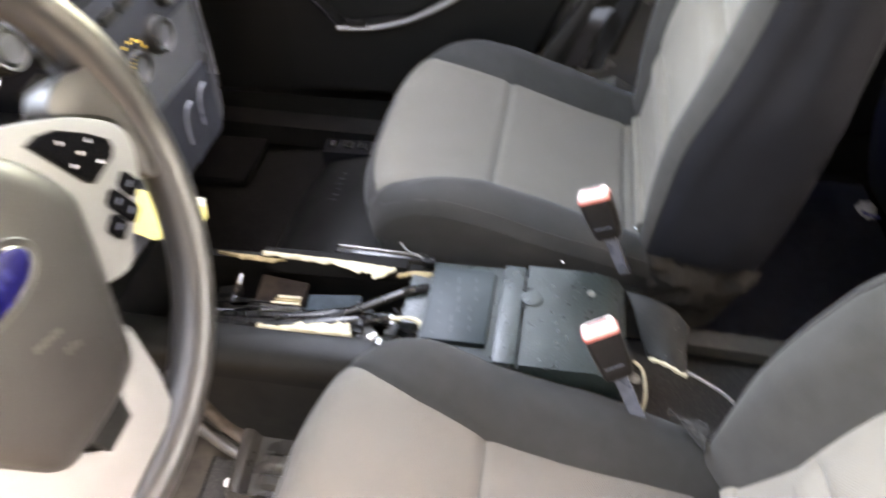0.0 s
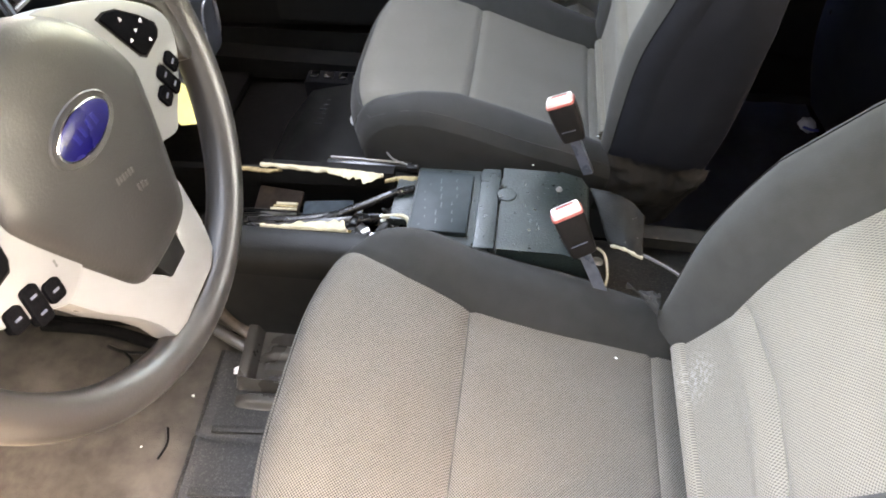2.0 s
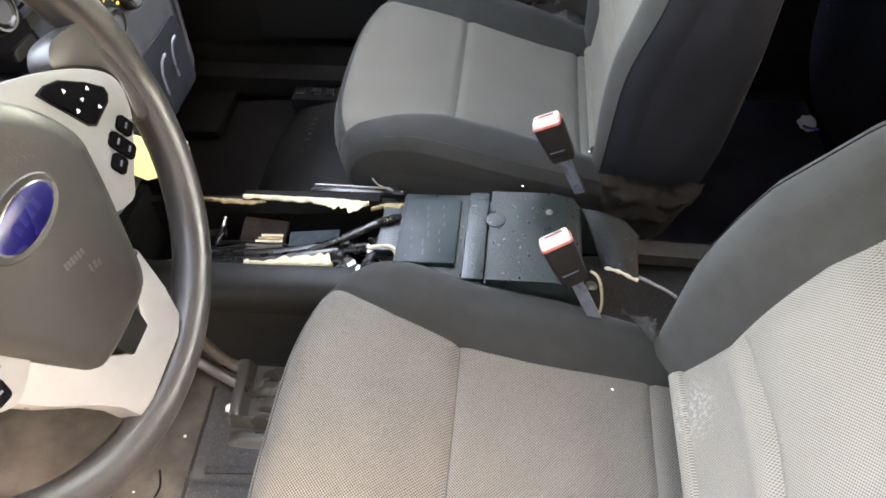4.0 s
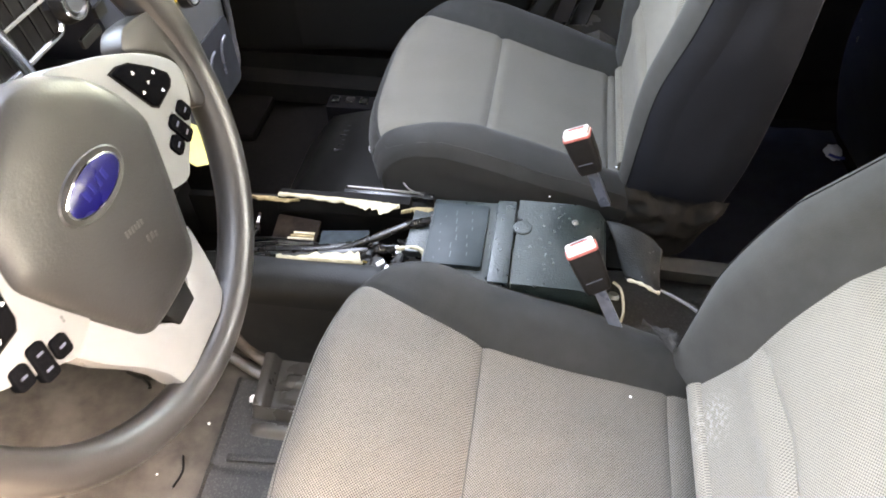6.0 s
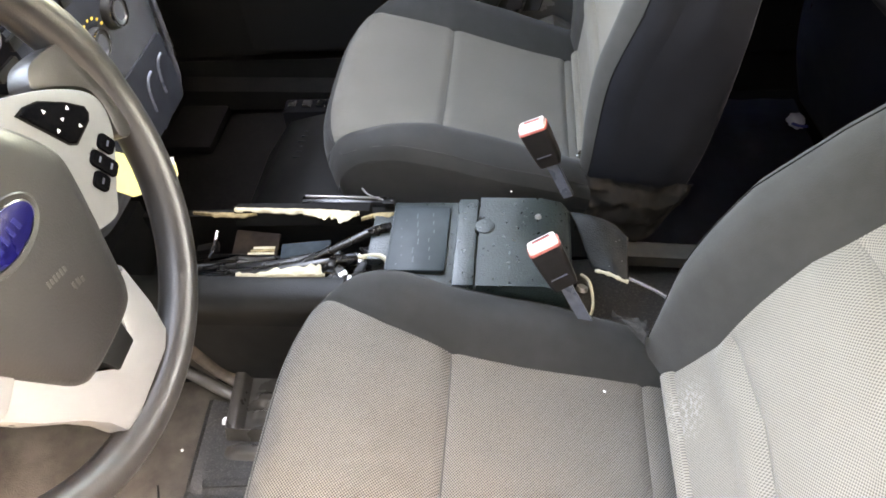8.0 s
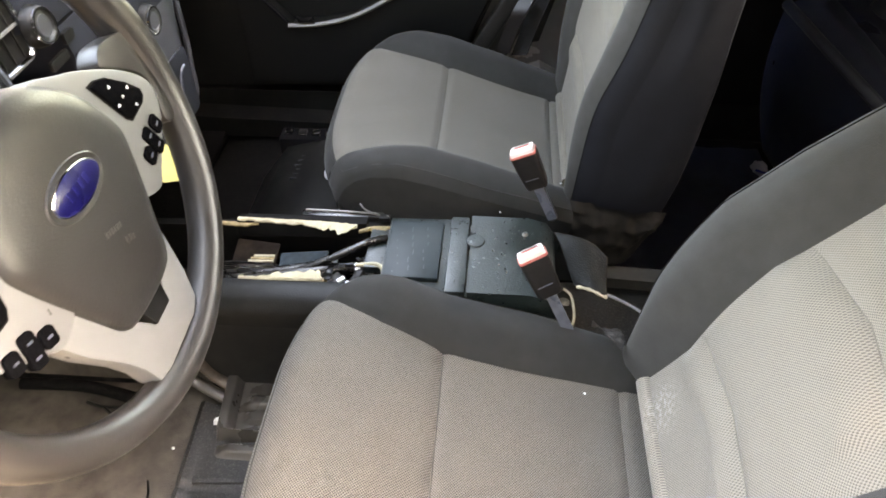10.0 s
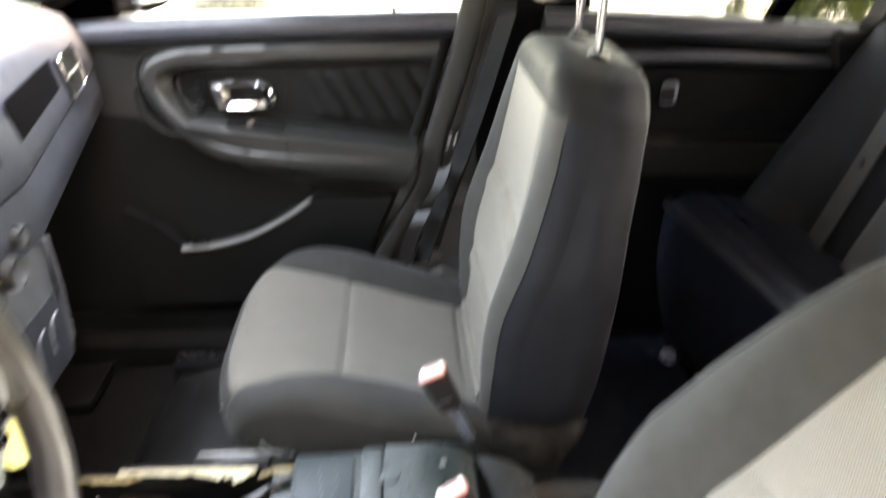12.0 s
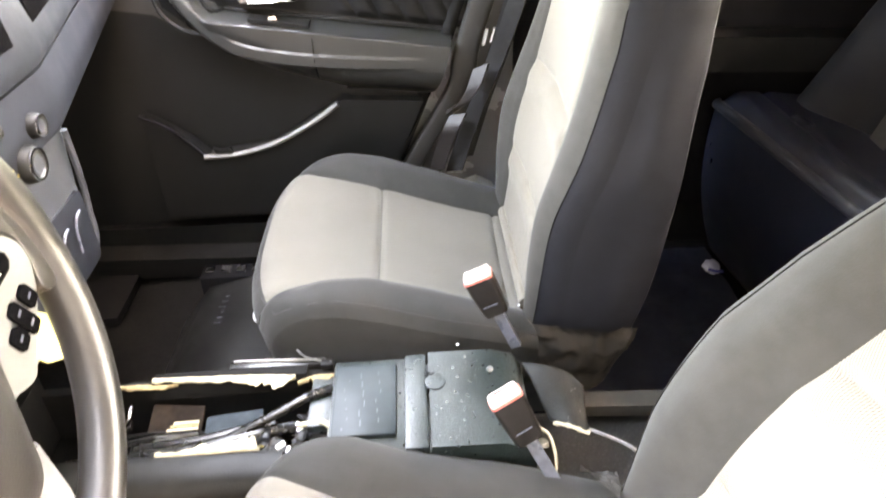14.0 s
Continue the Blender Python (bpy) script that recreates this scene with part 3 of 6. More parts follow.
part("underbody", box(-1.05, 2.2, -0.76, 0.76, 0.22, 0.30), PLASTIC, floor)
mat = tagged(part("driver_floor_carpet", grid(lambda u, v: carpet((0.10 + 0.70 * u) / 1.95, (0.04 + 0.67 * v) / 1.48) + Vector((0, 0, 0.008 + 0.004 * noise.noise(Vector((u * 14, v * 14, 1))))), 50, 50), DUSTY), "dusty brown worn carpet in the driver's footwell", "carpet")
for name, y0, y1 in (("sill_passenger", 0.715, 0.80), ("sill_driver", -0.80, -0.715)):
    ob = part(name, slab([(-1.0, 0.30), (1.1, 0.30), (1.1, 0.455), (-1.0, 0.47)], y0, y1), PLASTIC, bevel=0.012)
    tagged(ob, kind="structure")
tagged(part("sill_trim", slab([(-0.75, 0.37), (0.2, 0.37), (0.2, 0.40), (-0.75, 0.43)], 0.655, 0.714), PLASTIC, bevel=0.01), kind="structure")

# rubber mat with ribs on the driver's side
rmat = thing("rubber_floor_mat", "black textured rubber floor mat with moulded ribs", "floor mat")
part("mat_body", grid(lambda u, v: Vector((-0.302 + 0.22 * u + 0.02 * (1 - v), -0.46 + 0.33 * v, 0.377 + 0.006 * math.exp(-(((u - 0.03) / 0.04) ** 2)) - 0.004 * math.exp(-(((v - 0.55) / 0.02) ** 2)))), 30, 60), RUBBER, rmat)
for y in (-0.262, -0.36):
    part("rib", moved(box(-0.07, 0.07, -0.006, 0.006, 0, 0.007), pose(-0.2, y, 0.375, 0, 0, 4)), RUBBER, rmat, "raised rib", bevel=0.003)

# raised moulded panel beside the driver's cushion
pan = thing("seat_track_cover", "black moulded plastic seat track cover with steps", "trim panel")
def cover_at(u, v):
    x, y = -0.272 + 0.17 * u + 0.014 * (1 - v), -0.198 + 0.130 * v
    edge = smoothstep(0, 0.05, u) * smoothstep(0, 0.07, v) * smoothstep(1.0, 0.95, v)
    frame_w = max(1 - smoothstep(0.13, 0.19, u), smoothstep(0.82, 0.88, v), 0.8 * smoothstep(0.12, 0.06, v))
    steps = 0.010 * max(smoothstep(0.10, 0.05, abs(v - c)) for c in (0.28, 0.52)) * smoothstep(0.22, 0.34, u)
    return Vector((x, y, 0.374 + edge * (0.014 + 0.018 * frame_w + steps * (1 - frame_w))))
part("cover_body", grid(cover_at, 48, 48), COVER, pan, "moulded brown-grey cover with rounded steps")
part("low_step", grid(lambda u, v: Vector((-0.256 + 0.15 * u, -0.230 + 0.030 * v, 0.376 + 0.014 * smoothstep(0, 0.2, u) * smoothstep(0, 0.4, v) * smoothstep(1, 0.7, v))), 20, 14), COVER, pan, "worn lower step")
part("floor_bracket", tube(spline([(-0.345, -0.086, 0.525), (-0.322, -0.090, 0.478), (-0.300, -0.092, 0.432), (-0.280, -0.094, 0.402), (-0.262, -0.100, 0.390)], 6), 0.012, 12, 0.7), material("rusty_bracket", (0.062, 0.048, 0.037), 0.5, vary=0.4, scale=80, bump=0.3, bump_scale=300), pan, "rust-brown floor bracket")
part("floor_bracket", tube(spline([(-0.372, -0.092, 0.435), (-0.345, -0.097, 0.418), (-0.312, -0.107, 0.403), (-0.280, -0.119, 0.394), (-0.262, -0.124, 0.388)], 6), 0.0105, 12, 0.7), COVER, pan, "dusty floor bracket")
part("track_rail", box(-0.205, -0.10, -0.088, -0.080, 0.405, 0.414), CHROME, pan, "shiny steel seat rail", bevel=0.002)
tagged(part("floor_duct_tube", tube(spline([(-0.60, -0.13, 0.405), (-0.50, -0.125, 0.40), (-0.42, -0.135, 0.392), (-0.36, -0.15, 0.384)], 8), 0.010, 12), CARPET), "dark floor tube beside the seat track", "tube")

# ---- centre console ----
con = thing("centre_console", "grained black plastic centre console, front half torn open", "console")
part("console_base", slab([(0.0, 0.40), (0.27, 0.40), (0.262, 0.588), (0.24, 0.598), (0.0, 0.598)], -0.072, 0.086), GRAIN, con, bevel=0.008)
part("side_skirt", slab([(-0.42, 0.560), (-0.345, 0.545), (-0.322, 0.518), (-0.286, 0.425), (-0.268, 0.37), (0.26, 0.40), (0.26, 0.47), (0.0, 0.57), (-0.06, 0.572), (-0.42, 0.572)], -0.092, -0.076), material("dusty_black_side", (0.0085, 0.0085, 0.0083), 0.5, vary=0.4, scale=50, bump=0.2, bump_scale=400, stains=0.3, stain_colour=(0.028, 0.027, 0.025), spec=0.3), con, "dark plastic console side", bevel=0.004)
part("side_skirt", slab([(-0.42, 0.37), (0.26, 0.40), (0.26, 0.5), (0.0, 0.585), (-0.42, 0.575)], 0.088, 0.102), PLASTIC, con, "dark plastic console side", bevel=0.004)
part("tray_rim", box(0.0, 0.106, -0.078, 0.09, 0.594, 0.608), GRAIN, con, bevel=0.005)
part("tray_pad", box(0.004, 0.088, -0.055, 0.072, 0.606, 0.617), SMOOTH, con, "smooth teal-black tray pad", bevel=0.005)
part("front_lip", box(-0.030, 0.004, -0.02, 0.07, 0.585, 0.600), GRAIN, con, bevel=0.004)
part("hinge_strip", box(0.098, 0.128, -0.076, 0.092, 0.597, 0.612), GRAIN, con, bevel=0.004)
lid = part("armrest_lid", slab([(0.131, 0.594), (0.262, 0.585), (0.250, 0.604), (0.22, 0.613), (0.131, 0.614)], -0.078, 0.092), GRAIN, con, "grained black armrest lid", bevel=0.005)
part("latch", moved(disc(0.0145, 0.0026, 24, 0.94), pose(0.139, 0.032, 0.6132)), GRAIN, lid, "flat round lid latch")
for turn_ in (0, 55, 110):
    part("latch_crack", moved(box(-0.007, 0.007, -0.0011, 0.0011, 0.0, 0.0016), pose(0.1335, 0.045, 0.6135, 0, 0, turn_)), RUBBERSEAL, lid, "dark star-shaped crack")
part("latch_slot", box(0.128, 0.1325, 0.020, 0.052, 0.606, 0.6145), RUBBERSEAL, lid, "latch notch", bevel=0.001)
part("screw_head", moved(disc(0.0055, 0.005, 12, 0.6), pose(0.215, 0.052, 0.612)), STEEL, lid, "small steel knob")
for k in range(18):
    x, y = 0.018 + 0.021 * (k % 3) + 0.002 * (k * 5 % 4), -0.046 + 0.017 * (k // 3) + 0.005 * (k * 7 % 3)
    part("emboss_bar", box(x, x + 0.0014, y, y + 0.003 + 0.004 * (k * 11 % 3), 0.6165, 0.6173), MARK, con, "faint moulded line")
part("tray_groove", box(0.0885, 0.0975, -0.074, 0.086, 0.5985, 0.6072), GRAIN, con, "groove behind the tray")
part("near_rail", slab([(-0.102, 0.545), (-0.101, 0.572), (-0.094, 0.588), (-0.082, 0.597), (-0.066, 0.600), (-0.053, 0.597), (-0.050, 0.585), (-0.053, 0.545)], -0.42, -0.055, "x"), SIDE, con, "matt rounded side rail of the console", bevel=0.003)
part("rail_end", slab([(-0.100, 0.548), (-0.098, 0.572), (-0.082, 0.593), (-0.066, 0.596), (-0.055, 0.593), (-0.055, 0.548)], -0.0555, -0.050, "x"), RUBBERSEAL, con, "dark open end of the rail")
part("cavity_floor", slab([(-0.42, 0.42), (0.0, 0.42), (0.0, 0.49), (-0.42, 0.49)], -0.072, 0.086), PLASTIC, con, "dark inside of the opened console")
part("cavity_front", box(-0.47, -0.42, -0.09, 0.10, 0.40, 0.60), PLASTIC, con)

def torn_edge(name, pts, width, seed, label, mat=FOAM):
    """A ragged strip of torn foam lying along points."""
    rnd = random.Random(seed)
    pts = spline(pts, 16)
    bm = bmesh.new()
    rows = []
    for i, p in enumerate(pts):
        k = i / (len(pts) - 1)
        w = width * (0.28 + 0.72 * smoothstep(0.15, 0.85, k)) * (0.78 + 0.7 * noise.noise(Vector((i * 0.33, seed, 0))) + 0.16 * rnd.random()) * (1 - 0.85 * smoothstep(0.80, 1, k))
        h = 0.0025 * (0.7 + 0.5 * rnd.random())
        rows.append([bm.verts.new(p + Vector(o)) for o in ((0, 0, 0), (0, 0.002, h), (0, -w * 0.6, h * 1.2), (0, -w, h * 0.3), (0, -w * 0.9, -0.002), (0, 0, -0.003))])
    for a, b in zip(rows, rows[1:]):
        for j in range(6):
            bm.faces.new((a[j], a[(j + 1) % 6], b[(j + 1) % 6], b[j]))
    bm.faces.new(rows[0]), bm.faces.new(rows[-1][::-1])
    return part(name, bm, mat, con, label)

torn_edge("torn_foam", [(-0.255, 0.083, 0.598), (-0.15, 0.080, 0.598), (-0.10, 0.078, 0.598), (-0.055, 0.074, 0.598)], 0.022, 3, "torn cream foam edge")
torn_edge("torn_foam", [(-0.33, 0.088, 0.585), (-0.29, 0.080, 0.590), (-0.22, 0.078, 0.592)], 0.008, 4, "dirty torn foam edge", DIRTYFOAM)
torn_edge("torn_foam", [(-0.215, -0.054, 0.597), (-0.15, -0.054, 0.599), (-0.085, -0.052, 0.599)], -0.026, 5, "torn cream foam edge")
torn_edge("torn_foam", [(-0.052, 0.070, 0.590), (-0.03, 0.073, 0.596), (0.0, 0.071, 0.600)], 0.012, 6, "torn amber foam edge", DIRTYFOAM)
part("foam_hook", tube(spline([(-0.042, -0.012, 0.594), (-0.012, -0.014, 0.600), (0.0, -0.022, 0.598), (0.0, -0.03, 0.585)], 6), 0.0035, 8), FOAM, con, "cream foam edge round the boot")
part("far_lip", slab([(-0.26, 0.565), (-0.04, 0.57), (-0.04, 0.60), (-0.255, 0.598)], 0.078, 0.096), RUBBERSEAL, con, bevel=0.004)

gear = thing("shifter_linkage", "opened shifter mechanism with cables and steel brackets", "mechanism")
part("bracket", moved(box(-0.040, 0.034, -0.020, 0.022, -0.004, 0.004), pose(-0.222, 0.052, 0.549, 24, 3, -4)), material("rust_brown_bracket", (0.0125, 0.0082, 0.0062), 0.75, vary=0.5, scale=120, spec=0.1, stains=0.4, stain_colour=(0.03, 0.02, 0.012)), gear, "rust-brown bracket", bevel=0.004)
part("bracket", moved(box(-0.040, 0.040, -0.014, 0.014, -0.003, 0.003), pose(-0.140, 0.036, 0.556, 10, -4, 3)), material("blue_grey_steel", (0.020, 0.030, 0.036), 0.7, vary=0.4, scale=90, spec=0.15, stains=0.3, stain_colour=(0.01, 0.012, 0.012)), gear, "blue-grey steel plate", bevel=0.003)
for k, (x, mat) in enumerate(((0.0, FOAM), (0.004, DIRTYFOAM), (0.008, FOAM))):
    part("tag", moved(box(-0.022 + x, 0.020, -0.0018, 0.0018, -0.001, 0.001), pose(-0.208, 0.0255 + 0.0046 * k, 0.5585 + 0.0015 * k, 20, 0, 2)), mat, gear, "thin cream slat of a worn tag")
part("base_plate", box(-0.33, -0.02, -0.06, 0.07, 0.49, 0.505), TRIM, gear, bevel=0.003)
part("cable", tube(spline([(-0.36, -0.01, 0.54), (-0.26, -0.012, 0.553), (-0.17, -0.016, 0.566), (-0.09, 0.006, 0.588), (-0.03, 0.03, 0.604), (0.0, 0.042, 0.604)], 24), [0.0058 + 0.0009 * (k % 2) for k in range(121)], 10), CABLE, gear, "black corrugated shift cable")
part("cable", tube(spline([(-0.34, -0.03, 0.52), (-0.25, -0.034, 0.535), (-0.16, -0.030, 0.545), (-0.10, -0.03, 0.56), (-0.06, -0.034, 0.55)], 10), 0.0045, 10), PLASTIC, gear, "black cable")
part("cable", tube(spline([(-0.292, 0.020, 0.555), (-0.280, 0.030, 0.575), (-0.276, 0.046, 0.588)], 8), 0.003, 8), CHROME, gear, "bright wire")
part("hose", tube(spline([(-0.36, -0.022, 0.545), (-0.27, -0.026, 0.560), (-0.18, -0.020, 0.568), (-0.10, -0.004, 0.572), (-0.05, 0.012, 0.565)], 10), 0.010, 14), CABLE, gear, "glossy black hose")
part("hose", tube(spline([(-0.34, 0.010, 0.53), (-0.25, 0.004, 0.548), (-0.17, 0.012, 0.552), (-0.09, 0.030, 0.556)], 10), 0.008, 14), CABLE, gear, "glossy black hose")
part("lever", tube(spline([(-0.08, -0.03, 0.52), (-0.055, -0.03, 0.56), (-0.03, -0.04, 0.582)], 6), 0.010, 12), TRIM, gear, "black shift lever stub")
part("boot", loft([[(-0.022 + r * math.cos(a), -0.045 + r * 0.9 * math.sin(a), z) for a in (2 * math.pi * k / 16 for k in range(16))] for r, z in ((0.036, 0.50), (0.033, 0.53), (0.027, 0.545), (0.03, 0.56), (0.02, 0.575), (0.01, 0.58))]), TRIM, gear, "crumpled shifter boot")
for x, y, z, w, turn_ in ((-0.060, -0.043, 0.592, 0.006, 30), (-0.051, -0.049, 0.590, 0.0045, 80), (-0.040, -0.012, 0.586, 0.004, 10), (-0.047, 0.004, 0.580, 0.003, 60), (-0.245, -0.02, 0.555, 0.004, 45)):
    part("clip", moved(box(-w, w, -w * 0.5, w * 0.5, 0, w * 0.8), pose(x, y, z, 18, -14, turn_)), WHITE, gear, "chipped white plastic clip", bevel=0.001)
rnd = random.Random(21)
for k in range(9):
    x, y = rnd.uniform(-0.10, -0.03), rnd.uniform(-0.045, 0.02)
    fold = grid(lambda u, v, k=k: Vector((0.030 * (u - 0.5), 0.022 * (v - 0.5), 0.007 * noise.noise(Vector((u * 3, v * 3, k))))), 8, 8)
    part("crumpled_film", moved(fold, pose(x, y, rnd.uniform(0.560, 0.582), rnd.uniform(-50, 50), rnd.uniform(-30, 30), rnd.uniform(0, 180))), FILM, gear, "crumpled black film")
part("steel_pin", tube([(-0.14, -0.028, 0.570), (-0.10, -0.028, 0.585)], 0.004, 10), CHROME, gear, "bright steel pin")
part("steel_bar", box(-0.20, -0.155, -0.038, -0.028, 0.54, 0.548), STEEL, gear, bevel=0.002)
rnd = random.Random(8)
for k in range(26):
    x, y, z = rnd.uniform(-0.34, -0.03), rnd.uniform(-0.045, 0.06), rnd.uniform(0.505, 0.545)
    a, c, d = rnd.uniform(0.006, 0.028), rnd.uniform(0.004, 0.012), rnd.uniform(0.003, 0.012)
    part("bracket", moved(box(-a, a, -c, c, -d, d), pose(x, y, z, rnd.uniform(-25, 25), rnd.uniform(-15, 15), rnd.uniform(-35, 35))), (TRIM, PLASTIC, SMOOTH, TRIM, STEEL)[k % 5], gear, bevel=0.0015)
for k in range(5):
    y = -0.04 + 0.02 * k
    part("wire", tube(spline([(-0.36, y, 0.52), (-0.26, y + rnd.uniform(-0.02, 0.02), 0.545), (-0.17, y + rnd.uniform(-0.02, 0.02), 0.54), (-0.10, y + rnd.uniform(-0.02, 0.02), 0.535)], 8), 0.0022, 6), (TRIM, PLASTIC, CARD)[k % 3], gear)
part("rod", box(-0.155, -0.018, 0.106, 0.120, 0.586, 0.5915), TRIM, gear, "flat black bar", bevel=0.002)
part("rod", tube([(-0.150, 0.119, 0.592), (-0.03, 0.113, 0.594)], 0.0018, 6), STEEL, gear, "bright edge rod")
part("bent_wire", tube(spline([(-0.058, 0.124, 0.604), (-0.046, 0.113, 0.600), (-0.022, 0.104, 0.598), (-0.006, 0.100, 0.599)], 6), 0.0016, 6), STEEL, gear, "bent steel wire")
part("end_clip", box(-0.022, -0.004, 0.094, 0.106, 0.590, 0.600), PLASTIC, gear, "black end clip", bevel=0.002)

def flap_at(u, v):
    w = 1 - 0.30 * smoothstep(0.75, 1.0, u) * (1 - v) - 0.15 * smoothstep(0.8, 1.0, u) * v
    a = Vector((0.262 + 0.032 * v, 0.078 - 0.070 * v, 0.598 - 0.043 * v))
    b = Vector((0.345 - 0.002 * v, 0.052 - 0.076 * v, 0.578 - 0.026 * v))
    p = a.lerp(b, u)
    return p + Vector((0, (0.5 - v) * 0.02 * (w - 1) * 4, 0.008 * math.sin(u * 3.0) + 0.004 * math.sin(v * 5 + u * 2)))
flap = tagged(part("vinyl_flap", grid(flap_at, 20, 18), material("worn_flap_vinyl", (0.0078, 0.0088, 0.0082), 0.5, vary=0.4, scale=60, bump=0.3, bump_scale=300, kind="leather", stains=0.3, stain_colour=(0.03, 0.031, 0.029), spec=0.15)), "torn grey-black vinyl flap hanging behind the armrest", "trim panel")
fm = flap.modifiers.new("thickness", "SOLIDIFY")
fm.thickness = 0.003
tagged(part("flap_edge", tube([flap_at(0.08 + 0.88 * k / 10, 1.0) + Vector((0, -0.002, -0.001)) for k in range(11)], [0.0022 + 0.0012 * (k % 3 == 1) for k in range(11)], 8), FOAM, flap), "cream foam edge")
rnd = random.Random(33)
for k in range(9):
    u, v = 0.1 + 0.8 * rnd.random(), 0.1 + 0.8 * rnd.random()
    at = flap_at(u, v) + Vector((0, 0, 0.0015)) if k % 2 else Vector((0.165 + 0.055 * u, 0.005 + 0.08 * v, 0.6134))
    tagged(part("white_crumb", moved(disc(0.0007, 0.0006, 6, 0.6), pose(at.x, at.y, at.z, 0, 0, 40 * k)), PALE), "tiny grey crumb on the console's rear end", "debris", "crumbs")
ripple = spline([(0.335, -0.006, 0.552), (0.36, -0.018, 0.55), (0.395, -0.040, 0.545), (0.43, -0.075, 0.53)], 14)
wire = tagged(part("corrugated_wire", tube(ripple, [0.0019 + 0.0009 * (k % 2) for k in range(len(ripple))], 8), PALE), "pale grey corrugated wire running back from the console", "wire")
tagged(part("tunnel_carpet", grid(lambda u, v: Vector((0.24 + 0.62 * u, 0.16 * math.cos(math.pi * (1 - v)), 0.36 + 0.105 * math.sin(math.pi * v) ** 0.7 * (1 - 0.2 * u) + 0.006 * noise.noise(Vector((u * 20, v * 12, 3))))), 30, 24), RUBBER), "worn black carpet over the rear tunnel", "carpet")
tagged(part("tunnel_trim", slab([(0.34, 0.465), (0.60, 0.450), (0.60, 0.472), (0.34, 0.487)], 0.092, 0.124), material("beige_dusty_trim", (0.030, 0.027, 0.022), 0.7, vary=0.3, scale=60, stains=0.4, stain_colour=(0.10, 0.085, 0.07)), bevel=0.006), "dusty beige trim bar on the tunnel", "trim panel")


def belt_buckle(label, top, foot, yaw, scale=1.0):
    """A seat belt buckle leaning on its sleeve; the red release faces up."""
    top, foot = Vector(top), Vector(foot)
    up = (top - foot).normalized()
    b = thing("seat_belt_buckle", label, "seat belt buckle", "front buckles")
    s = Vector((math.cos(radians(yaw)), math.sin(radians(yaw)), 0))
    s = (s - up * s.dot(up)).normalized()
    n = up.cross(s)
    m = Matrix.Translation(top) @ Matrix((s, n, up)).transposed().to_4x4()
    w, d, h = 0.042 * scale, 0.026 * scale, 0.066 * scale
    rings = []
    for z, k in ((-h, 0.78), (-h * 0.9, 0.86), (-h * 0.4, 0.97), (-0.01, 1.0), (-0.002, 0.98)):
        rings.append([m @ Vector((x * k, y * k, z)) for x, y in rounded(w, d, 0.006, 4)])
    part("housing", loft(rings), BUCKLE, b)
    rings = [[m @ Vector((x * k, y * k, z)) for x, y in rounded(w, d, 0.005, 4)] for z, k in ((-0.004, 0.93), (0.002, 0.95), (0.006, 0.88))]
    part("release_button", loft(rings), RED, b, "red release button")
    part("button_rim", loft([[m @ Vector((x * k, y * k, z)) for x, y in rounded(w, d, 0.005, 4)] for z, k in ((-0.0035, 1.008), (-0.0002, 1.003))]), DEEPRED, b, "deep red rim of the button")
    part("slot", moved(box(-0.012, 0.012, 0.0045, 0.0085, 0.0035, 0.0066), m), BUCKLE, b, "dark tongue slot")
    part("slot_edge", moved(box(-0.013, 0.013, 0.0030, 0.0044, 0.0035, 0.0072), m), DEEPRED, b, "red edge of the slot")
    part("label_bar", moved(box(-0.012, 0.010, -0.0146 * scale, -0.0136 * scale, -0.046, -0.0445), m), WEB, b, "thin moulded line")
    low = m @ Vector((0, 0, -h + 0.004))
    part("sleeve", strap([low, low.lerp(foot, 0.3), low.lerp(foot, 0.65), foot], 0.0155, 0.009, s), WEB, b, "grey plastic sleeve")
    return b

belt_buckle("black seat belt buckle with red button beside the passenger seat", (0.206, 0.138, 0.709), (0.262, 0.122, 0.59), -6)
belt_buckle("black seat belt buckle with red button beside the driver's seat", (0.219, -0.069, 0.684), (0.290, -0.105, 0.545), 8)
ring = tagged(part("cream_hook", tube(spline([(0.276, -0.010, 0.56), (0.288, -0.020, 0.555), (0.292, -0.050, 0.545), (0.286, -0.072, 0.54), (0.274, -0.082, 0.54)], 8), 0.0022, 8), FOAM), "cream wire hook beside the driver's buckle", "hook")
tagged(part("bolt_head", moved(disc(0.009, 0.006, 10, 0.8), pose(0.276, -0.035, 0.555, -20, 10, 0)), STEEL), "dull brass bolt head beside the buckle", "bolt")

# passenger footwell hardware
duct = thing("floor_duct_cover", "black moulded floor duct cover in front of the passenger seat", "trim panel")
part("cover_body", slab([(-0.37, 0.36), (-0.10, 0.36), (-0.10, 0.45), (-0.20, 0.475), (-0.30, 0.45)], 0.17, 0.50), PLASTIC, duct, bevel=0.02)
for k in range(6):
    part("emboss_bar", box(-0.262 + 0.004 * (k % 3), -0.236 - 0.003 * (k % 2), 0.37 + 0.016 * k, 0.372 + 0.016 * k, 0.4605, 0.4635), STACK, duct, "faint moulded line")
tagged(part("seat_slide_bar", tube(spline([(-0.085, 0.225, 0.560), (-0.118, 0.236, 0.556), (-0.138, 0.256, 0.548), (-0.155, 0.276, 0.545), (-0.152, 0.300, 0.545), (-0.11, 0.31, 0.545)], 6), 0.0026, 10), material("bright_zinc", (0.42, 0.42, 0.41), 0.4, metal=0.3, vary=0.1)), "bright steel seat slide bar under the passenger cushion", "seat bar")
trk = thing("seat_track", "black steel seat track with slots beside the sill", "seat track")
part("rail", box(-0.345, 0.2, 0.575, 0.625, 0.36, 0.42), BLACKTRIM, trk, bevel=0.006)
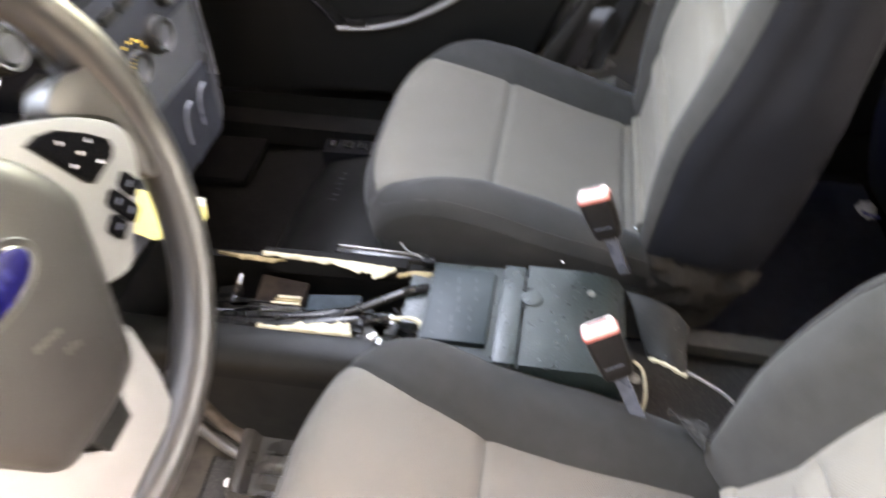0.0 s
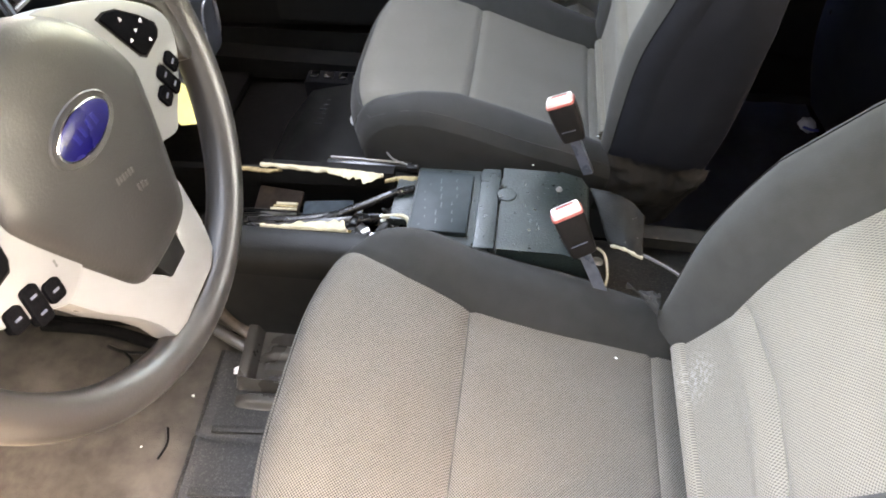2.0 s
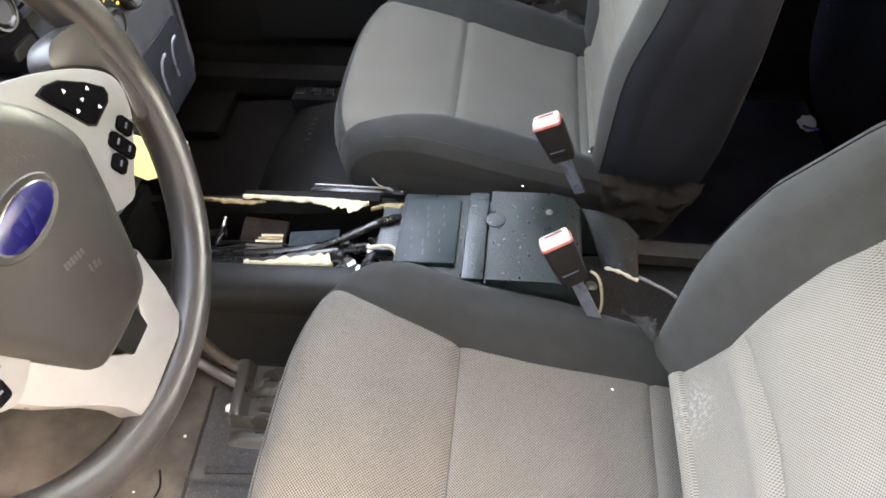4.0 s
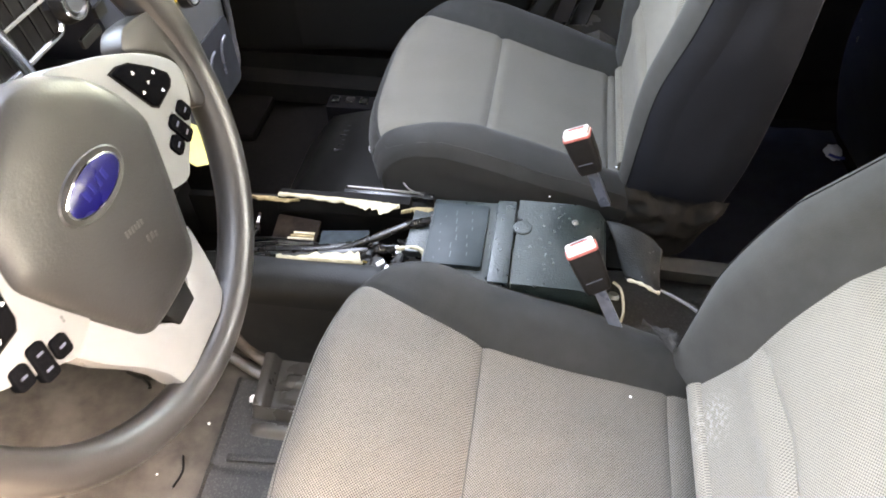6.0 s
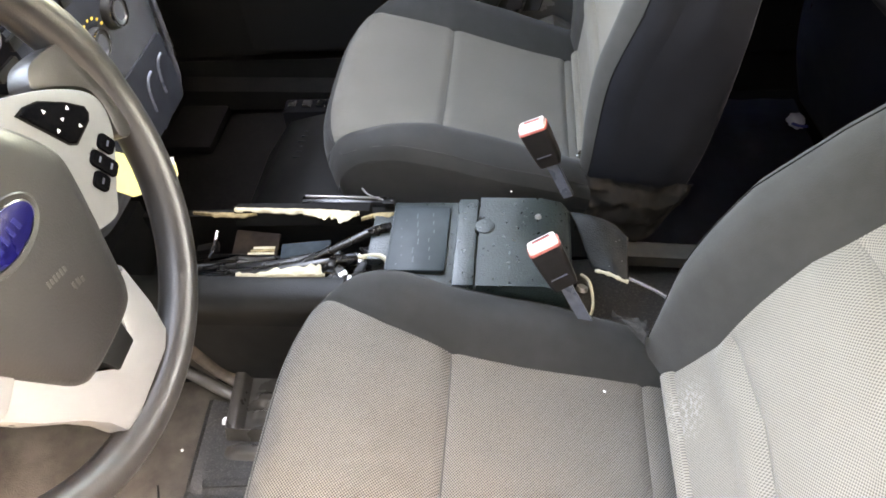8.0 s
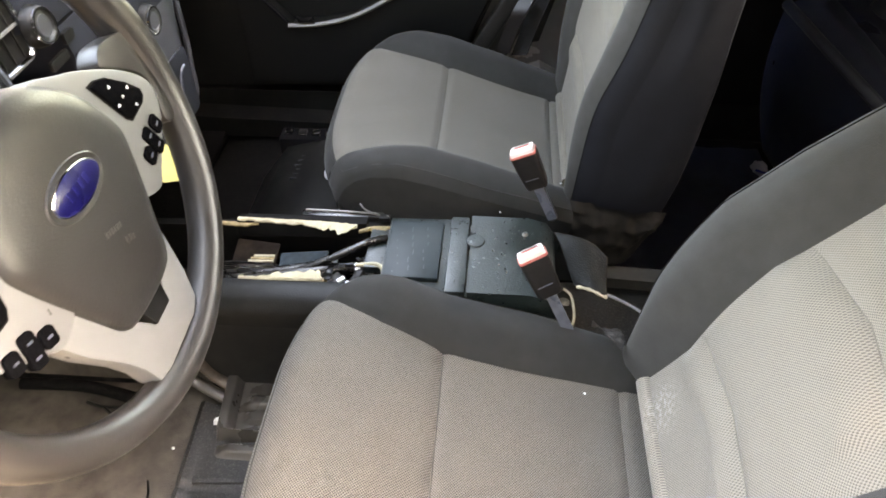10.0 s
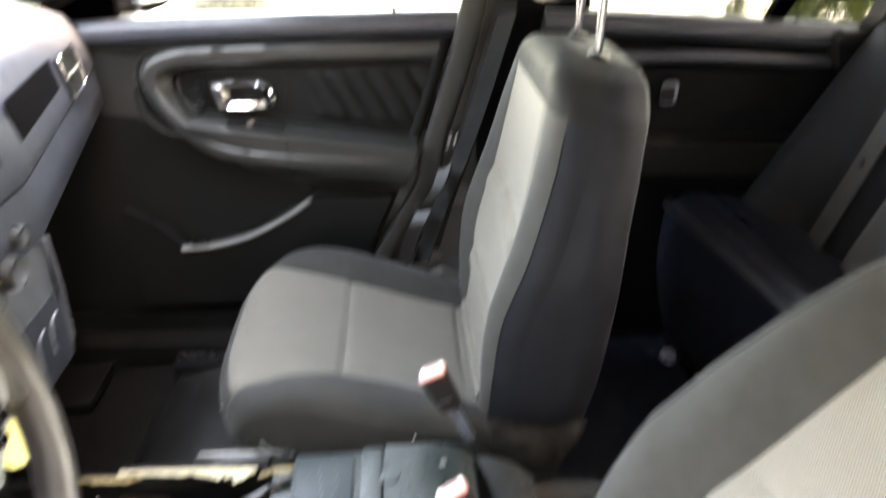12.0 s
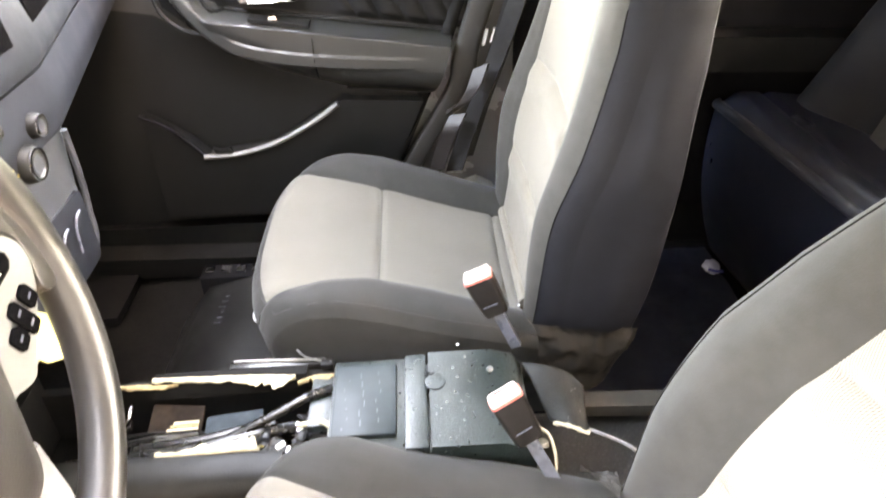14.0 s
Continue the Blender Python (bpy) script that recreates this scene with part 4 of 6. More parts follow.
for k in range(4):
    part("slot", box(-0.335 + 0.033 * k, -0.315 + 0.033 * k, 0.59, 0.612, 0.419, 0.425), TRIM, trk, bevel=0.002)
tagged(part("black_box", box(-0.62, -0.50, 0.50, 0.66, 0.36, 0.385), BLACKTRIM, bevel=0.012), "black plastic box on the passenger floor", "box")
tagged(part("rear_floor_mat", grid(lambda u, v: Vector((0.40 + 0.38 * u, 0.14 + 0.53 * v, 0.366 + 0.006 * noise.noise(Vector((u * 9, v * 9, 5))) + 0.006 * math.exp(-(((u - 0.1) / 0.05) ** 2)))), 30, 30), material("blue_black_mat", (0.013, 0.017, 0.033), 0.5, vary=0.3, scale=60, bump=0.5, bump_scale=400, spec=0.4)), "black carpet mat on the rear floor", "floor mat")
bm = bmesh.new()
bmesh.ops.create_icosphere(bm, subdivisions=3, radius=1.0)
for v in bm.verts:
    k = 1 + 0.35 * noise.noise(v.co * 2.3) + 0.12 * noise.noise(v.co * 6)
    v.co = Vector((0.757 + 0.016 * v.co.x * k, 0.570 + 0.023 * v.co.y * k, 0.382 + 0.011 * v.co.z * k))
scrap = tagged(part("paper_scrap", bm, material("bluish_white_paper", (0.42, 0.46, 0.56), 0.6, vary=0.1, scale=60)), "crumpled bluish-white paper scrap on the rear floor", "paper")
part("blue_edge", tube(spline([(0.745, 0.556, 0.386), (0.756, 0.545, 0.388), (0.772, 0.546, 0.386)], 5), 0.004, 8, 0.6), material("deep_blue_print", (0.02, 0.03, 0.25), 0.5), scrap, "deep blue printed edge")
for k, (x, y, z) in enumerate(((-0.315, -0.22, 0.386), (-0.40, -0.22, 0.386), (0.297, -0.198, 0.553), (0.175, 0.12, 0.60), (0.28, 0.222, 0.585), (-0.36, -0.31, 0.385), (-0.258, -0.172, 0.392))):
    r = (0.0025, 0.0025, 0.002, 0.002, 0.002, 0.002, 0.008)[k]
    tagged(part("white_crumb", moved(disc(r, r * 0.7, 7, 0.5), pose(x, y, z, 10, 20, 30 * k)), WHITE), "small white crumb lying loose", "debris", "crumbs")
tagged(part("twig", tube(spline([(-0.335, -0.275, 0.383), (-0.325, -0.30, 0.384), (-0.33, -0.325, 0.383)], 4), 0.0018, 6), PLASTIC), "thin dark twig on the floor", "debris")

# ---- steering wheel ----
WHEEL = Matrix(((0, -0.279, 0.960, -0.161), (1, 0, 0, -0.39), (0, 0.960, 0.279, 1.028), (0, 0, 0, 1)))
wheel = thing("steering_wheel", "worn black leather steering wheel with silver spokes", "steering wheel")

def wpart(name, bm, mat, label="", bevel=0.0, parent=None):
    return part(name, moved(bm, WHEEL), mat, parent or wheel, label, bevel=bevel)

rings = []
for k in range(72):
    a = 2 * math.pi * k / 72
    thick = 1.0 + 0.18 * max(math.exp(-(((a - math.pi * 0.08) / 0.25) ** 2)), math.exp(-(((a - math.pi * 0.92) / 0.25) ** 2)))
    rings.append([Vector(((0.19 + 0.0162 * thick * math.cos(b)) * math.cos(a), (0.19 + 0.0162 * thick * math.cos(b)) * math.sin(a), 0.0175 * thick * math.sin(b))) for b in (2 * math.pi * q / 16 for q in range(16))])
rings.append(rings[0])
bm = loft(rings, caps=False)
bmesh.ops.remove_doubles(bm, verts=bm.verts, dist=1e-5)
wpart("rim", bm, RIM)
hub_half = [(0.0, 0.080), (0.035, 0.070), (0.070, 0.042), (0.090, 0.004), (0.086, -0.022), (0.056, -0.088), (0.044, -0.110), (0.03, -0.117), (0.0, -0.119)]
hub_line = [p[:] for p in hub_half] + [(-x, y) for x, y in hub_half[-2:0:-1]]
hub_pts = [(p.x, p.y) for p in spline([(x, y, 0) for x, y in hub_line], 5, True)]
rings = []
for z, k in ((-0.03, 0.98), (0.004, 1.0), (0.012, 0.985), (0.017, 0.93), (0.020, 0.8), (0.022, 0.55), (0.0225, 0.25)):
    rings.append([(x * k, -0.02 + (y + 0.02) * k, z) for x, y in hub_pts])
wpart("airbag_cover", loft(rings), HUB, "grey-black grained airbag cover")
oval = lambda w, h, z: [(w * math.cos(2 * math.pi * k / 36), h * math.sin(2 * math.pi * k / 36), z) for k in range(36)]
wpart("badge_recess", loft([oval(0.040, 0.0205, 0.0175), oval(0.040, 0.0205, 0.0212), oval(0.037, 0.0185, 0.0232), oval(0.0345, 0.0165, 0.0228)]), HUB, "raised collar round the badge")
wpart("badge_ring", loft([oval(0.0325, 0.0145, 0.0175), oval(0.0325, 0.0145, 0.0236), oval(0.030, 0.0125, 0.0242)]), CHROME, "chrome badge ring")
wpart("badge", loft([oval(0.0310, 0.0132, 0.0185), oval(0.0310, 0.0132, 0.0240), oval(0.029, 0.0115, 0.0246)]), BLUE, "plain blue oval badge")
for x, w in ((-0.012, 0.004), (-0.004, 0.003), (0.004, 0.003), (0.012, 0.004)):
    wpart("badge_stroke", box(x - w / 2, x + w / 2, -0.004, 0.004, 0.0243, 0.0249), material("badge_stroke_blue", (0.008, 0.010, 0.085), 0.3), "pale plain stroke")
for k, (x, y, w, h) in enumerate(tuple((-0.006 + 0.0036 * k, -0.043 - 0.0008 * k, 0.0022, 0.005 - 0.001 * (k % 2)) for k in range(6)) + ((0.007, -0.060, 0.0022, 0.006), (0.012, -0.061, 0.003, 0.005), (0.016, -0.063, 0.0022, 0.004))):
    wpart("airbag_mark", moved(box(-w / 2, w / 2, -h / 2, h / 2, 0.0200, 0.0228), pose(x, y, 0, 0, 0, -18)), COVER, "thin moulded mark")

def plate(line, z0, z1, mat, name, label="", bevel=0.003, steps=4, parent=None):
    pts = [(p.x, p.y) for p in spline([(x, y, 0) for x, y in line], steps, True)] if steps else line
    return wpart(name, slab(pts, z0, z1, "z"), mat, label, bevel, parent)

def turned(pts, s):
    """Mirrors points to the wheel's other side, which hangs a little lower as the wheel is not quite straight."""
    if s > 0:
        return [(x, y) for x, y in pts]
    c, q = math.cos(radians(6.0)), math.sin(radians(6.0))
    return [(-x * c - y * q, -x * q + y * c) for x, y in pts]

for s in (1, -1):
    side = [(0.03, 0.066), (0.07, 0.058), (0.105, 0.043), (0.136, 0.025), (0.158, 0.005), (0.161, -0.012), (0.150, -0.030), (0.130, -0.046), (0.108, -0.060), (0.088, -0.070), (0.05, -0.05), (0.03, 0.0)]
    sp = plate([(s * x, y) for x, y in side], -0.012, 0.012, SILVER, "spoke", "silver painted spoke")
    plate([(s * x, y) for x, y in ((0.118, 0.037), (0.124, 0.046), (0.134, 0.050), (0.150, 0.049), (0.166, 0.046), (0.182, 0.042), (0.186, 0.010), (0.180, -0.03), (0.166, -0.045), (0.155, -0.036), (0.164, -0.012), (0.160, 0.008), (0.137, 0.026))], -0.012, 0.0095, RIM, "rim_bridge", "leather bridge between rim and spoke", 0.006, 3)
    pad = [(0.085, 0.037), (0.096, 0.037), (0.110, 0.032), (0.130, 0.016), (0.143, 0.002), (0.142, -0.004), (0.136, -0.008), (0.110, -0.011), (0.104, -0.006), (0.097, 0.010)]
    plate(turned(pad, s), 0.006, 0.0128, RUBBERSEAL, "pad_joint", "dark joint round the button pad", 0.0, 0, parent=sp)
    mid = (0.1145, 0.0135)
    plate(turned([(mid[0] + (x - mid[0]) * 0.93, mid[1] + (y - mid[1]) * 0.93) for x, y in pad], s), 0.010, 0.0152, SCREEN, "button_pad", "black button pad", 0.003, 0, parent=sp)
    for x, y, a in ((0.105, 0.025, 90), (0.125, 0.013, 45), (0.114, 0.011, 0), (0.103, 0.008, 200), (0.123, -0.003, -60)):
        tri = [(x + 0.0018 * math.cos(radians(a + k)), y + 0.0018 * math.sin(radians(a + k))) for k in (0, 130, 230)]
        wpart("button_mark", slab(turned(tri, s), 0.0148, 0.0158, "z"), WHITE, "small white arrow mark", parent=sp)
    for x, y, w, h in ((0.102, -0.0425, 0.0145, 0.015), (0.1170, -0.0365, 0.0140, 0.027), (0.1325, -0.0290, 0.0140, 0.016)):
        c, q = math.cos(radians(20)), math.sin(radians(20))
        key = [(x + a * c - b * q, y + a * q + b * c) for a, b in rounded(w, h, 0.0035, 3)]
        wpart("button", slab(turned(key, s), 0.008, 0.0148, "z"), SCREEN, "black button", 0.0012, sp)
        for off in ((-0.006, 0.006) if h > 0.02 else (0.0,)):
            bar = [(x + a * c - (b + off) * q, y + a * q + (b + off) * c) for a, b in ((-0.0026, -0.0008), (0.0026, -0.0008), (0.0026, 0.0008), (-0.0026, 0.0008))]
            wpart("button_mark", slab(turned(bar, s), 0.0144, 0.0152, "z"), WEB, "pale button mark", parent=sp)
bottom = [(0.062, -0.095), (0.055, -0.138), (0.046, -0.164), (0.03, -0.172), (-0.03, -0.174), (-0.048, -0.170), (-0.052, -0.150), (-0.062, -0.128), (-0.082, -0.096), (-0.101, -0.055), (-0.06, -0.05), (-0.03, -0.112), (-0.012, -0.135), (0.012, -0.135), (0.03, -0.112)]
wpart("lower_spoke", slab(bottom, -0.014, 0.009, "z"), SILVER, "silver painted lower spoke", 0.004)
wpart("spoke_gap", slab([(-0.02, -0.112), (0.02, -0.112), (0.014, -0.136), (-0.014, -0.136)], -0.012, 0.0115, "z"), PLASTIC, "dark gap under the airbag cover", 0.002)
wpart("column", tube([(0, -0.01, -0.30), (0, -0.005, -0.12), (0, 0, -0.02)], [0.065, 0.06, 0.05], 24), PLASTIC, "black steering column cover")
card = tagged(part("yellow_tag", slab([(-0.240, 0.978), (-0.205, 0.955), (-0.150, 0.897), (-0.122, 0.876), (-0.114, 0.862), (-0.118, 0.849), (-0.134, 0.846), (-0.148, 0.860), (-0.168, 0.870), (-0.202, 0.893), (-0.230, 0.932)], -0.1865, -0.1850, "x"), YELLOW), "yellow card tag hanging behind the steering wheel", "tag")
part("paper_label", moved(box(-0.0012, 0.0012, -0.016, 0.016, -0.004, 0.004), pose(-0.1835, -0.132, 0.878, -36, 0, 0)), WHITE, card, "white paper label")
tagged(part("column_stalk", tube(spline([(-0.25, -0.335, 1.175), (-0.228, -0.318, 1.12), (-0.221, -0.306, 1.055), (-0.23, -0.305, 1.01)], 8), 0.0046, 10), CHROME), "grey column stalk behind the wheel", "stalk")
for pts in (((-0.486, -0.147, 0.388), (-0.455, -0.155, 0.388), (-0.41, -0.152, 0.388)), ((-0.455, -0.155, 0.388), (-0.44, -0.165, 0.388), (-0.435, -0.172, 0.388))):
    tagged(part("twig", tube(spline(pts, 5), 0.003, 6), PLASTIC), "thin dark twig on the floor carpet", "debris")


# ---- dashboard and centre stack ----
dash = thing("dashboard", "blue-grey and black dashboard with centre stack", "dashboard")
def face_x(z):
    return curve_at([(0.72, -0.335), (0.74, -0.322), (0.80, -0.287), (0.88, -0.284), (0.97, -0.284), (1.0, -0.284)], z)
def half_w(z):
    return curve_at([(0.72, 0.10), (0.76, 0.118), (0.80, 0.130), (0.84, 0.138), (0.90, 0.142), (0.95, 0.152), (0.97, 0.165), (1.0, 0.17)], z)
levels = [0.72, 0.735, 0.75, 0.77, 0.80, 0.82, 0.84, 0.88, 0.92, 0.95, 0.965]
rings = []
for z in levels:
    w, x = half_w(z), face_x(z)
    front_line = [(x - 0.010 * abs(k / 10) ** 8, w * k / 10, z) for k in range(-10, 11)]
    rings.append(front_line + [(-0.75, w, z), (-0.75, -w, z)])
part("stack_body", loft(rings), STACK, dash, "blue-grey painted centre stack")

def dash_x(y):
    return -0.2514 - 0.22 * max(0.13, abs(y)) if y > -0.18 else -0.2514 - 0.22 * 0.18 - 0.10 * (-y - 0.18)
def dash_band(name, profile, mat, label, y0=-0.70, y1=0.715):
    """A band across the car: profile gives (offset from the face, z) round a closed section."""
    n = 48
    return part(name, loft([[(dash_x(y) + o, y, z) for o, z in profile] for y in (y0 + (y1 - y0) * k / n for k in range(n + 1))]), mat, dash, label)
dash_band("lower_band", [(-0.30, 0.90), (-0.05, 0.935), (-0.012, 0.95), (0.0, 0.965), (0.002, 1.0), (-0.004, 1.032), (-0.30, 1.032)], DASHTOP, "blue-grey dash band", y0=-0.13)
dash_band("band_gap", [(-0.3, 1.0315), (-0.012, 1.0315), (-0.012, 1.037), (-0.3, 1.037)], RUBBERSEAL, "dark joint", y0=-0.13)
dash_band("upper_band", [(-0.30, 1.036), (-0.003, 1.036), (0.0, 1.05), (-0.012, 1.10), (-0.035, 1.135), (-0.08, 1.155), (-0.30, 1.165)], DASHTOP, "blue-grey upper dash", y0=-0.28)
part("upper_pad", slab([(-0.47, 1.155), (-0.55, 1.168), (-1.25, 1.14), (-1.25, 1.0), (-0.62, 0.98)], -0.72, 0.73), GRAIN, dash, "black dash top", bevel=0.012)
part("lower_passenger", slab([(-0.50, 0.94), (-0.62, 0.80), (-0.75, 0.72), (-1.2, 0.72), (-1.2, 1.0), (-0.50, 1.0)], 0.17, 0.73), PLASTIC, dash, "black glove box face", bevel=0.02)
part("lower_driver", slab([(-0.40, 1.0), (-0.44, 0.82), (-0.58, 0.70), (-1.2, 0.70), (-1.2, 1.0)], -0.72, -0.172), PLASTIC, dash, "black lower dash", bevel=0.02)
part("binnacle", slab([(-0.35, 1.16), (-0.31, 1.21), (-0.62, 1.24), (-0.9, 1.15), (-0.9, 1.0), (-0.44, 1.0)], -0.60, -0.30), PLASTIC, dash, "black instrument hood", bevel=0.03)

def on_stack(y, z):
    """A pose on the dash face, z pointing out towards the cabin."""
    if z > 0.955:
        x, n = dash_x(y), Vector((1, 0.22 if y > 0.13 else 0, 0.12 if z > 1.04 else 0)).normalized()
        x -= 0.012 * smoothstep(1.05, 1.10, z)
    else:
        x, n = face_x(z), Vector((1, 0, 0))
    r = (Vector((0, 1, 0)) - n * n.y).normalized()
    return Matrix.Translation((x, y, z)) @ Matrix((r, n.cross(r), n)).transposed().to_4x4()

def knob(y, z, r, label, cap=STACK):
    k = part("knob", moved(disc(r, 0.011, 28, 0.88), on_stack(y, z)), PLASTIC, dash, label)
    part("knob_ring", moved(loft([[(q * math.cos(a), q * math.sin(a), h) for a in (2 * math.pi * i / 28 for i in range(28))] for q, h in ((r * 0.84, 0.0095), (r * 0.84, 0.0128), (r * 0.74, 0.0128), (r * 0.74, 0.010))], False), on_stack(y, z)), CHROME, k, "bright knob ring")
    part("knob_cap", moved(disc(r * 0.60, 0.0118, 24, 0.9), on_stack(y, z)), cap, k, "blue-grey knob cap")
    return k
knob(0.036, 0.962, 0.021, "black rotary knob with chrome ring")
knob(-0.014, 0.950, 0.019, "black rotary knob with chrome ring")
knob(-0.160, 1.047, 0.021, "black rotary knob with chrome ring")
knob(-0.112, 0.985, 0.014, "small chrome-ringed ignition switch", PLASTIC)
knob(0.068, 0.992, 0.014, "small chrome-edged knob")
for k in range(7):
    a = 2.6 - 0.36 * k
    part("amber_mark", moved(box(-0.0016, 0.0016, -0.0012, 0.0012, 0, 0.0014), on_stack(-0.014 + 0.027 * math.cos(a), 0.950 + 0.027 * math.sin(a))), AMBER, dash, "amber scale mark")
part("switch_panel", moved(slab(rounded(0.205, 0.10, 0.012), -0.002, 0.004, "z"), on_stack(0.020, 0.838)), material("blue_black_panel", (0.008, 0.0095, 0.014), 0.5, vary=0.1, scale=60, spec=0.2), dash, "blue-black switch panel", bevel=0.002)
for y, z in ((0.048, 0.852), (0.086, 0.855)):
    part("cubby_handle", moved(tube(spline([(-0.008, -0.034, 0.004), (-0.010, -0.004, 0.007), (-0.004, 0.012, 0.009), (0.010, 0.014, 0.008)], 5), 0.0018, 8), on_stack(y, z)), WEB, dash, "thin grey bracket")
part("stack_edge", tube(spline([(-0.279, 0.128, 0.96), (-0.282, 0.135, 0.90), (-0.285, 0.134, 0.85), (-0.287, 0.122, 0.80), (-0.322, 0.10, 0.745)], 8), 0.004, 8), STACK, dash, "pale bezel along the stack edge")
part("slot", moved(slab(rounded(0.018, 0.012, 0.002, 3), 0, 0.004, "z"), on_stack(-0.128, 1.022)), PLASTIC, dash, "black slot")
part("stack_button", moved(slab(rounded(0.034, 0.011, 0.003, 3), 0, 0.004, "z"), on_stack(-0.150, 1.006)), PLASTIC, dash, "dark stack button", bevel=0.001)
for y in (-0.06, -0.03, 0.0):
    part("stack_button", moved(slab(rounded(0.024, 0.011, 0.003, 3), 0, 0.004, "z"), on_stack(y, 1.012)), PLASTIC, dash, "dark stack button", bevel=0.001)
part("dark_recess", moved(slab(rounded(0.26, 0.062, 0.006), -0.001, 0.003, "z"), on_stack(0.30, 1.088)), SCREEN, dash, "dark glossy recess", bevel=0.001)
part("radio_face", moved(slab(rounded(0.20, 0.062, 0.006), -0.001, 0.003, "z"), on_stack(0.0, 1.085)), SCREEN, dash, "dark display", bevel=0.001)
for y, z, w in ((0.515, 1.075, 0.12), (-0.225, 1.058, 0.10)):
    v = part("air_vent", moved(slab(rounded(w, 0.066, 0.01), -0.004, 0.004, "z"), on_stack(y, z)), RUBBERSEAL, dash, "black air vent", bevel=0.002)
    for k in range(6):
        part("vent_slat", moved(box(-w * 0.44 + w * 0.16 * k, -w * 0.42 + w * 0.16 * k, -0.029, 0.029, 0.003, 0.0055), on_stack(y, z)), PLASTIC, v)
    part("vent_slat", moved(box(-w * 0.46, w * 0.46, -0.0012, 0.0012, 0.0045, 0.007), on_stack(y, z)), PALE, v)
    part("vent_edge", moved(tube([(a, c, 0.006) for a, c in rounded(w, 0.066, 0.01)] + [(w / 2, 0.023, 0.006)], 0.0028, 6), on_stack(y, z)), CHROME, v, "chrome vent edge")

# ---- passenger front door ----
door = thing("door_1", kind="structure")
door_line = [(-0.62, 0.47), (0.02, 0.47), (0.085, 0.56), (0.185, 0.79), (0.268, 1.05), (0.278, 1.115), (-0.38, 1.118), (-0.62, 1.10)]
part("door_core", slab(door_line, 0.748, 0.80), DOOR, door)
part("belt_roll", tube(spline([(-0.60, 0.738, 1.085), (-0.35, 0.738, 1.095), (0.0, 0.738, 1.098), (0.272, 0.738, 1.098), (0.30, 0.738, 1.098)], 8), 0.026, 16), SILL, door, "blue-black padded window sill")
loop = spline([(0.262, 0.725, 1.045), (0.10, 0.718, 1.048), (-0.12, 0.712, 1.050), (-0.25, 0.706, 1.046), (-0.306, 0.70, 1.022), (-0.302, 0.695, 0.975), (-0.262, 0.682, 0.922), (-0.222, 0.673, 0.887), (-0.179, 0.668, 0.866), (-0.10, 0.666, 0.850), (0.0, 0.666, 0.838), (0.11, 0.668, 0.830), (0.24, 0.674, 0.822)], 8)

def arm_top(x):
    return 0.931 - 0.148 * (x + 0.229)

def door_rise(x, z):
    """How far the sculpted trim stands out of the door's plane."""
    h = 0.0
    if z > 0.80:
        best, rise = 1.0, 0.0
        for a, b in zip(loop, loop[1:]):
            ex, ez = b.x - a.x, b.z - a.z
            k = min(1.0, max(0.0, ((x - a.x) * ex + (z - a.z) * ez) / (ex * ex + ez * ez)))
            d2 = (a.x + ex * k - x) ** 2 + (a.z + ez * k - z) ** 2
            if d2 < best:
                best, rise = d2, 0.738 - a.y - (b.y - a.y) * k
        h = rise * smoothstep(0.030, 0.010, math.sqrt(best))
    low = curve_at([(-0.30, 0.905), (-0.26, 0.885), (-0.2, 0.845), (-0.14, 0.817), (0.0, 0.775), (0.14, 0.756), (0.22, 0.75)], x)
    t = min(1.0, max(0.0, (z - low + 0.004) / 0.07))
    arm = 0.068 * math.sqrt(1 - (1 - t) ** 2) * smoothstep(arm_top(x) + 0.003, arm_top(x) - 0.010, z) * smoothstep(-0.305, -0.240, x)
    h = max(h, arm)
    return h + 0.012 * smoothstep(-0.34, -0.50, x) + 0.003 * smoothstep(0.80, 0.60, z)

def door_end(z):
    return curve_at([(0.47, 0.02), (0.56, 0.085), (0.79, 0.185), (1.05, 0.268), (1.12, 0.278)], z)

def door_low(x):
    """The line where the door's shaded lower tone meets its lit upper tone."""
    return curve_at([(-0.62, 0.945), (-0.44, 0.940), (-0.36, 0.925), (-0.315, 0.900), (-0.26, 0.872), (-0.2, 0.838), (-0.14, 0.811), (0.0, 0.770), (0.14, 0.751), (0.25, 0.745)], x)

def door_skin(lower):
    def fn(u, v):
        x = -0.62 + 0.84 * u
        for _ in range(4):
            low, ledge = door_low(x), arm_top(x)
            if lower:
                z = 0.472 + (low - 0.472) * v
            elif ledge - 0.012 > low + 0.02:
                z = curve_at([(0.0, low), (0.45, ledge - 0.012), (0.58, ledge + 0.004), (1.0, 1.115)], v)
            else:
                z = low + (1.115 - low) * v
            x = -0.62 + (door_end(z) + 0.62) * u
        return Vector((x, 0.738 - door_rise(x, z), z))
    return fn
part("lower_door_panel", grid(door_skin(True), 80, 40), DOOR, door, "black lower door panel in a shaded tone")
part("door_panel", grid(door_skin(False), 130, 100), DOOR_LIT, door, "grey-black sculpted upper door trim with pull rail and armrest, lit tone")
groove = spline([(0.262, 1.070, 0), (0.0, 1.072, 0), (-0.20, 1.070, 0), (-0.28, 1.062, 0), (-0.325, 1.042, 0), (-0.338, 1.010, 0), (-0.335, 0.975, 0)], 8)
part("upper_groove", tube([(p.x, 0.736 - door_rise(p.x, p.y), p.y) for p in groove], 0.005, 8), RUBBERSEAL, door, "dark joint above the pull rail")
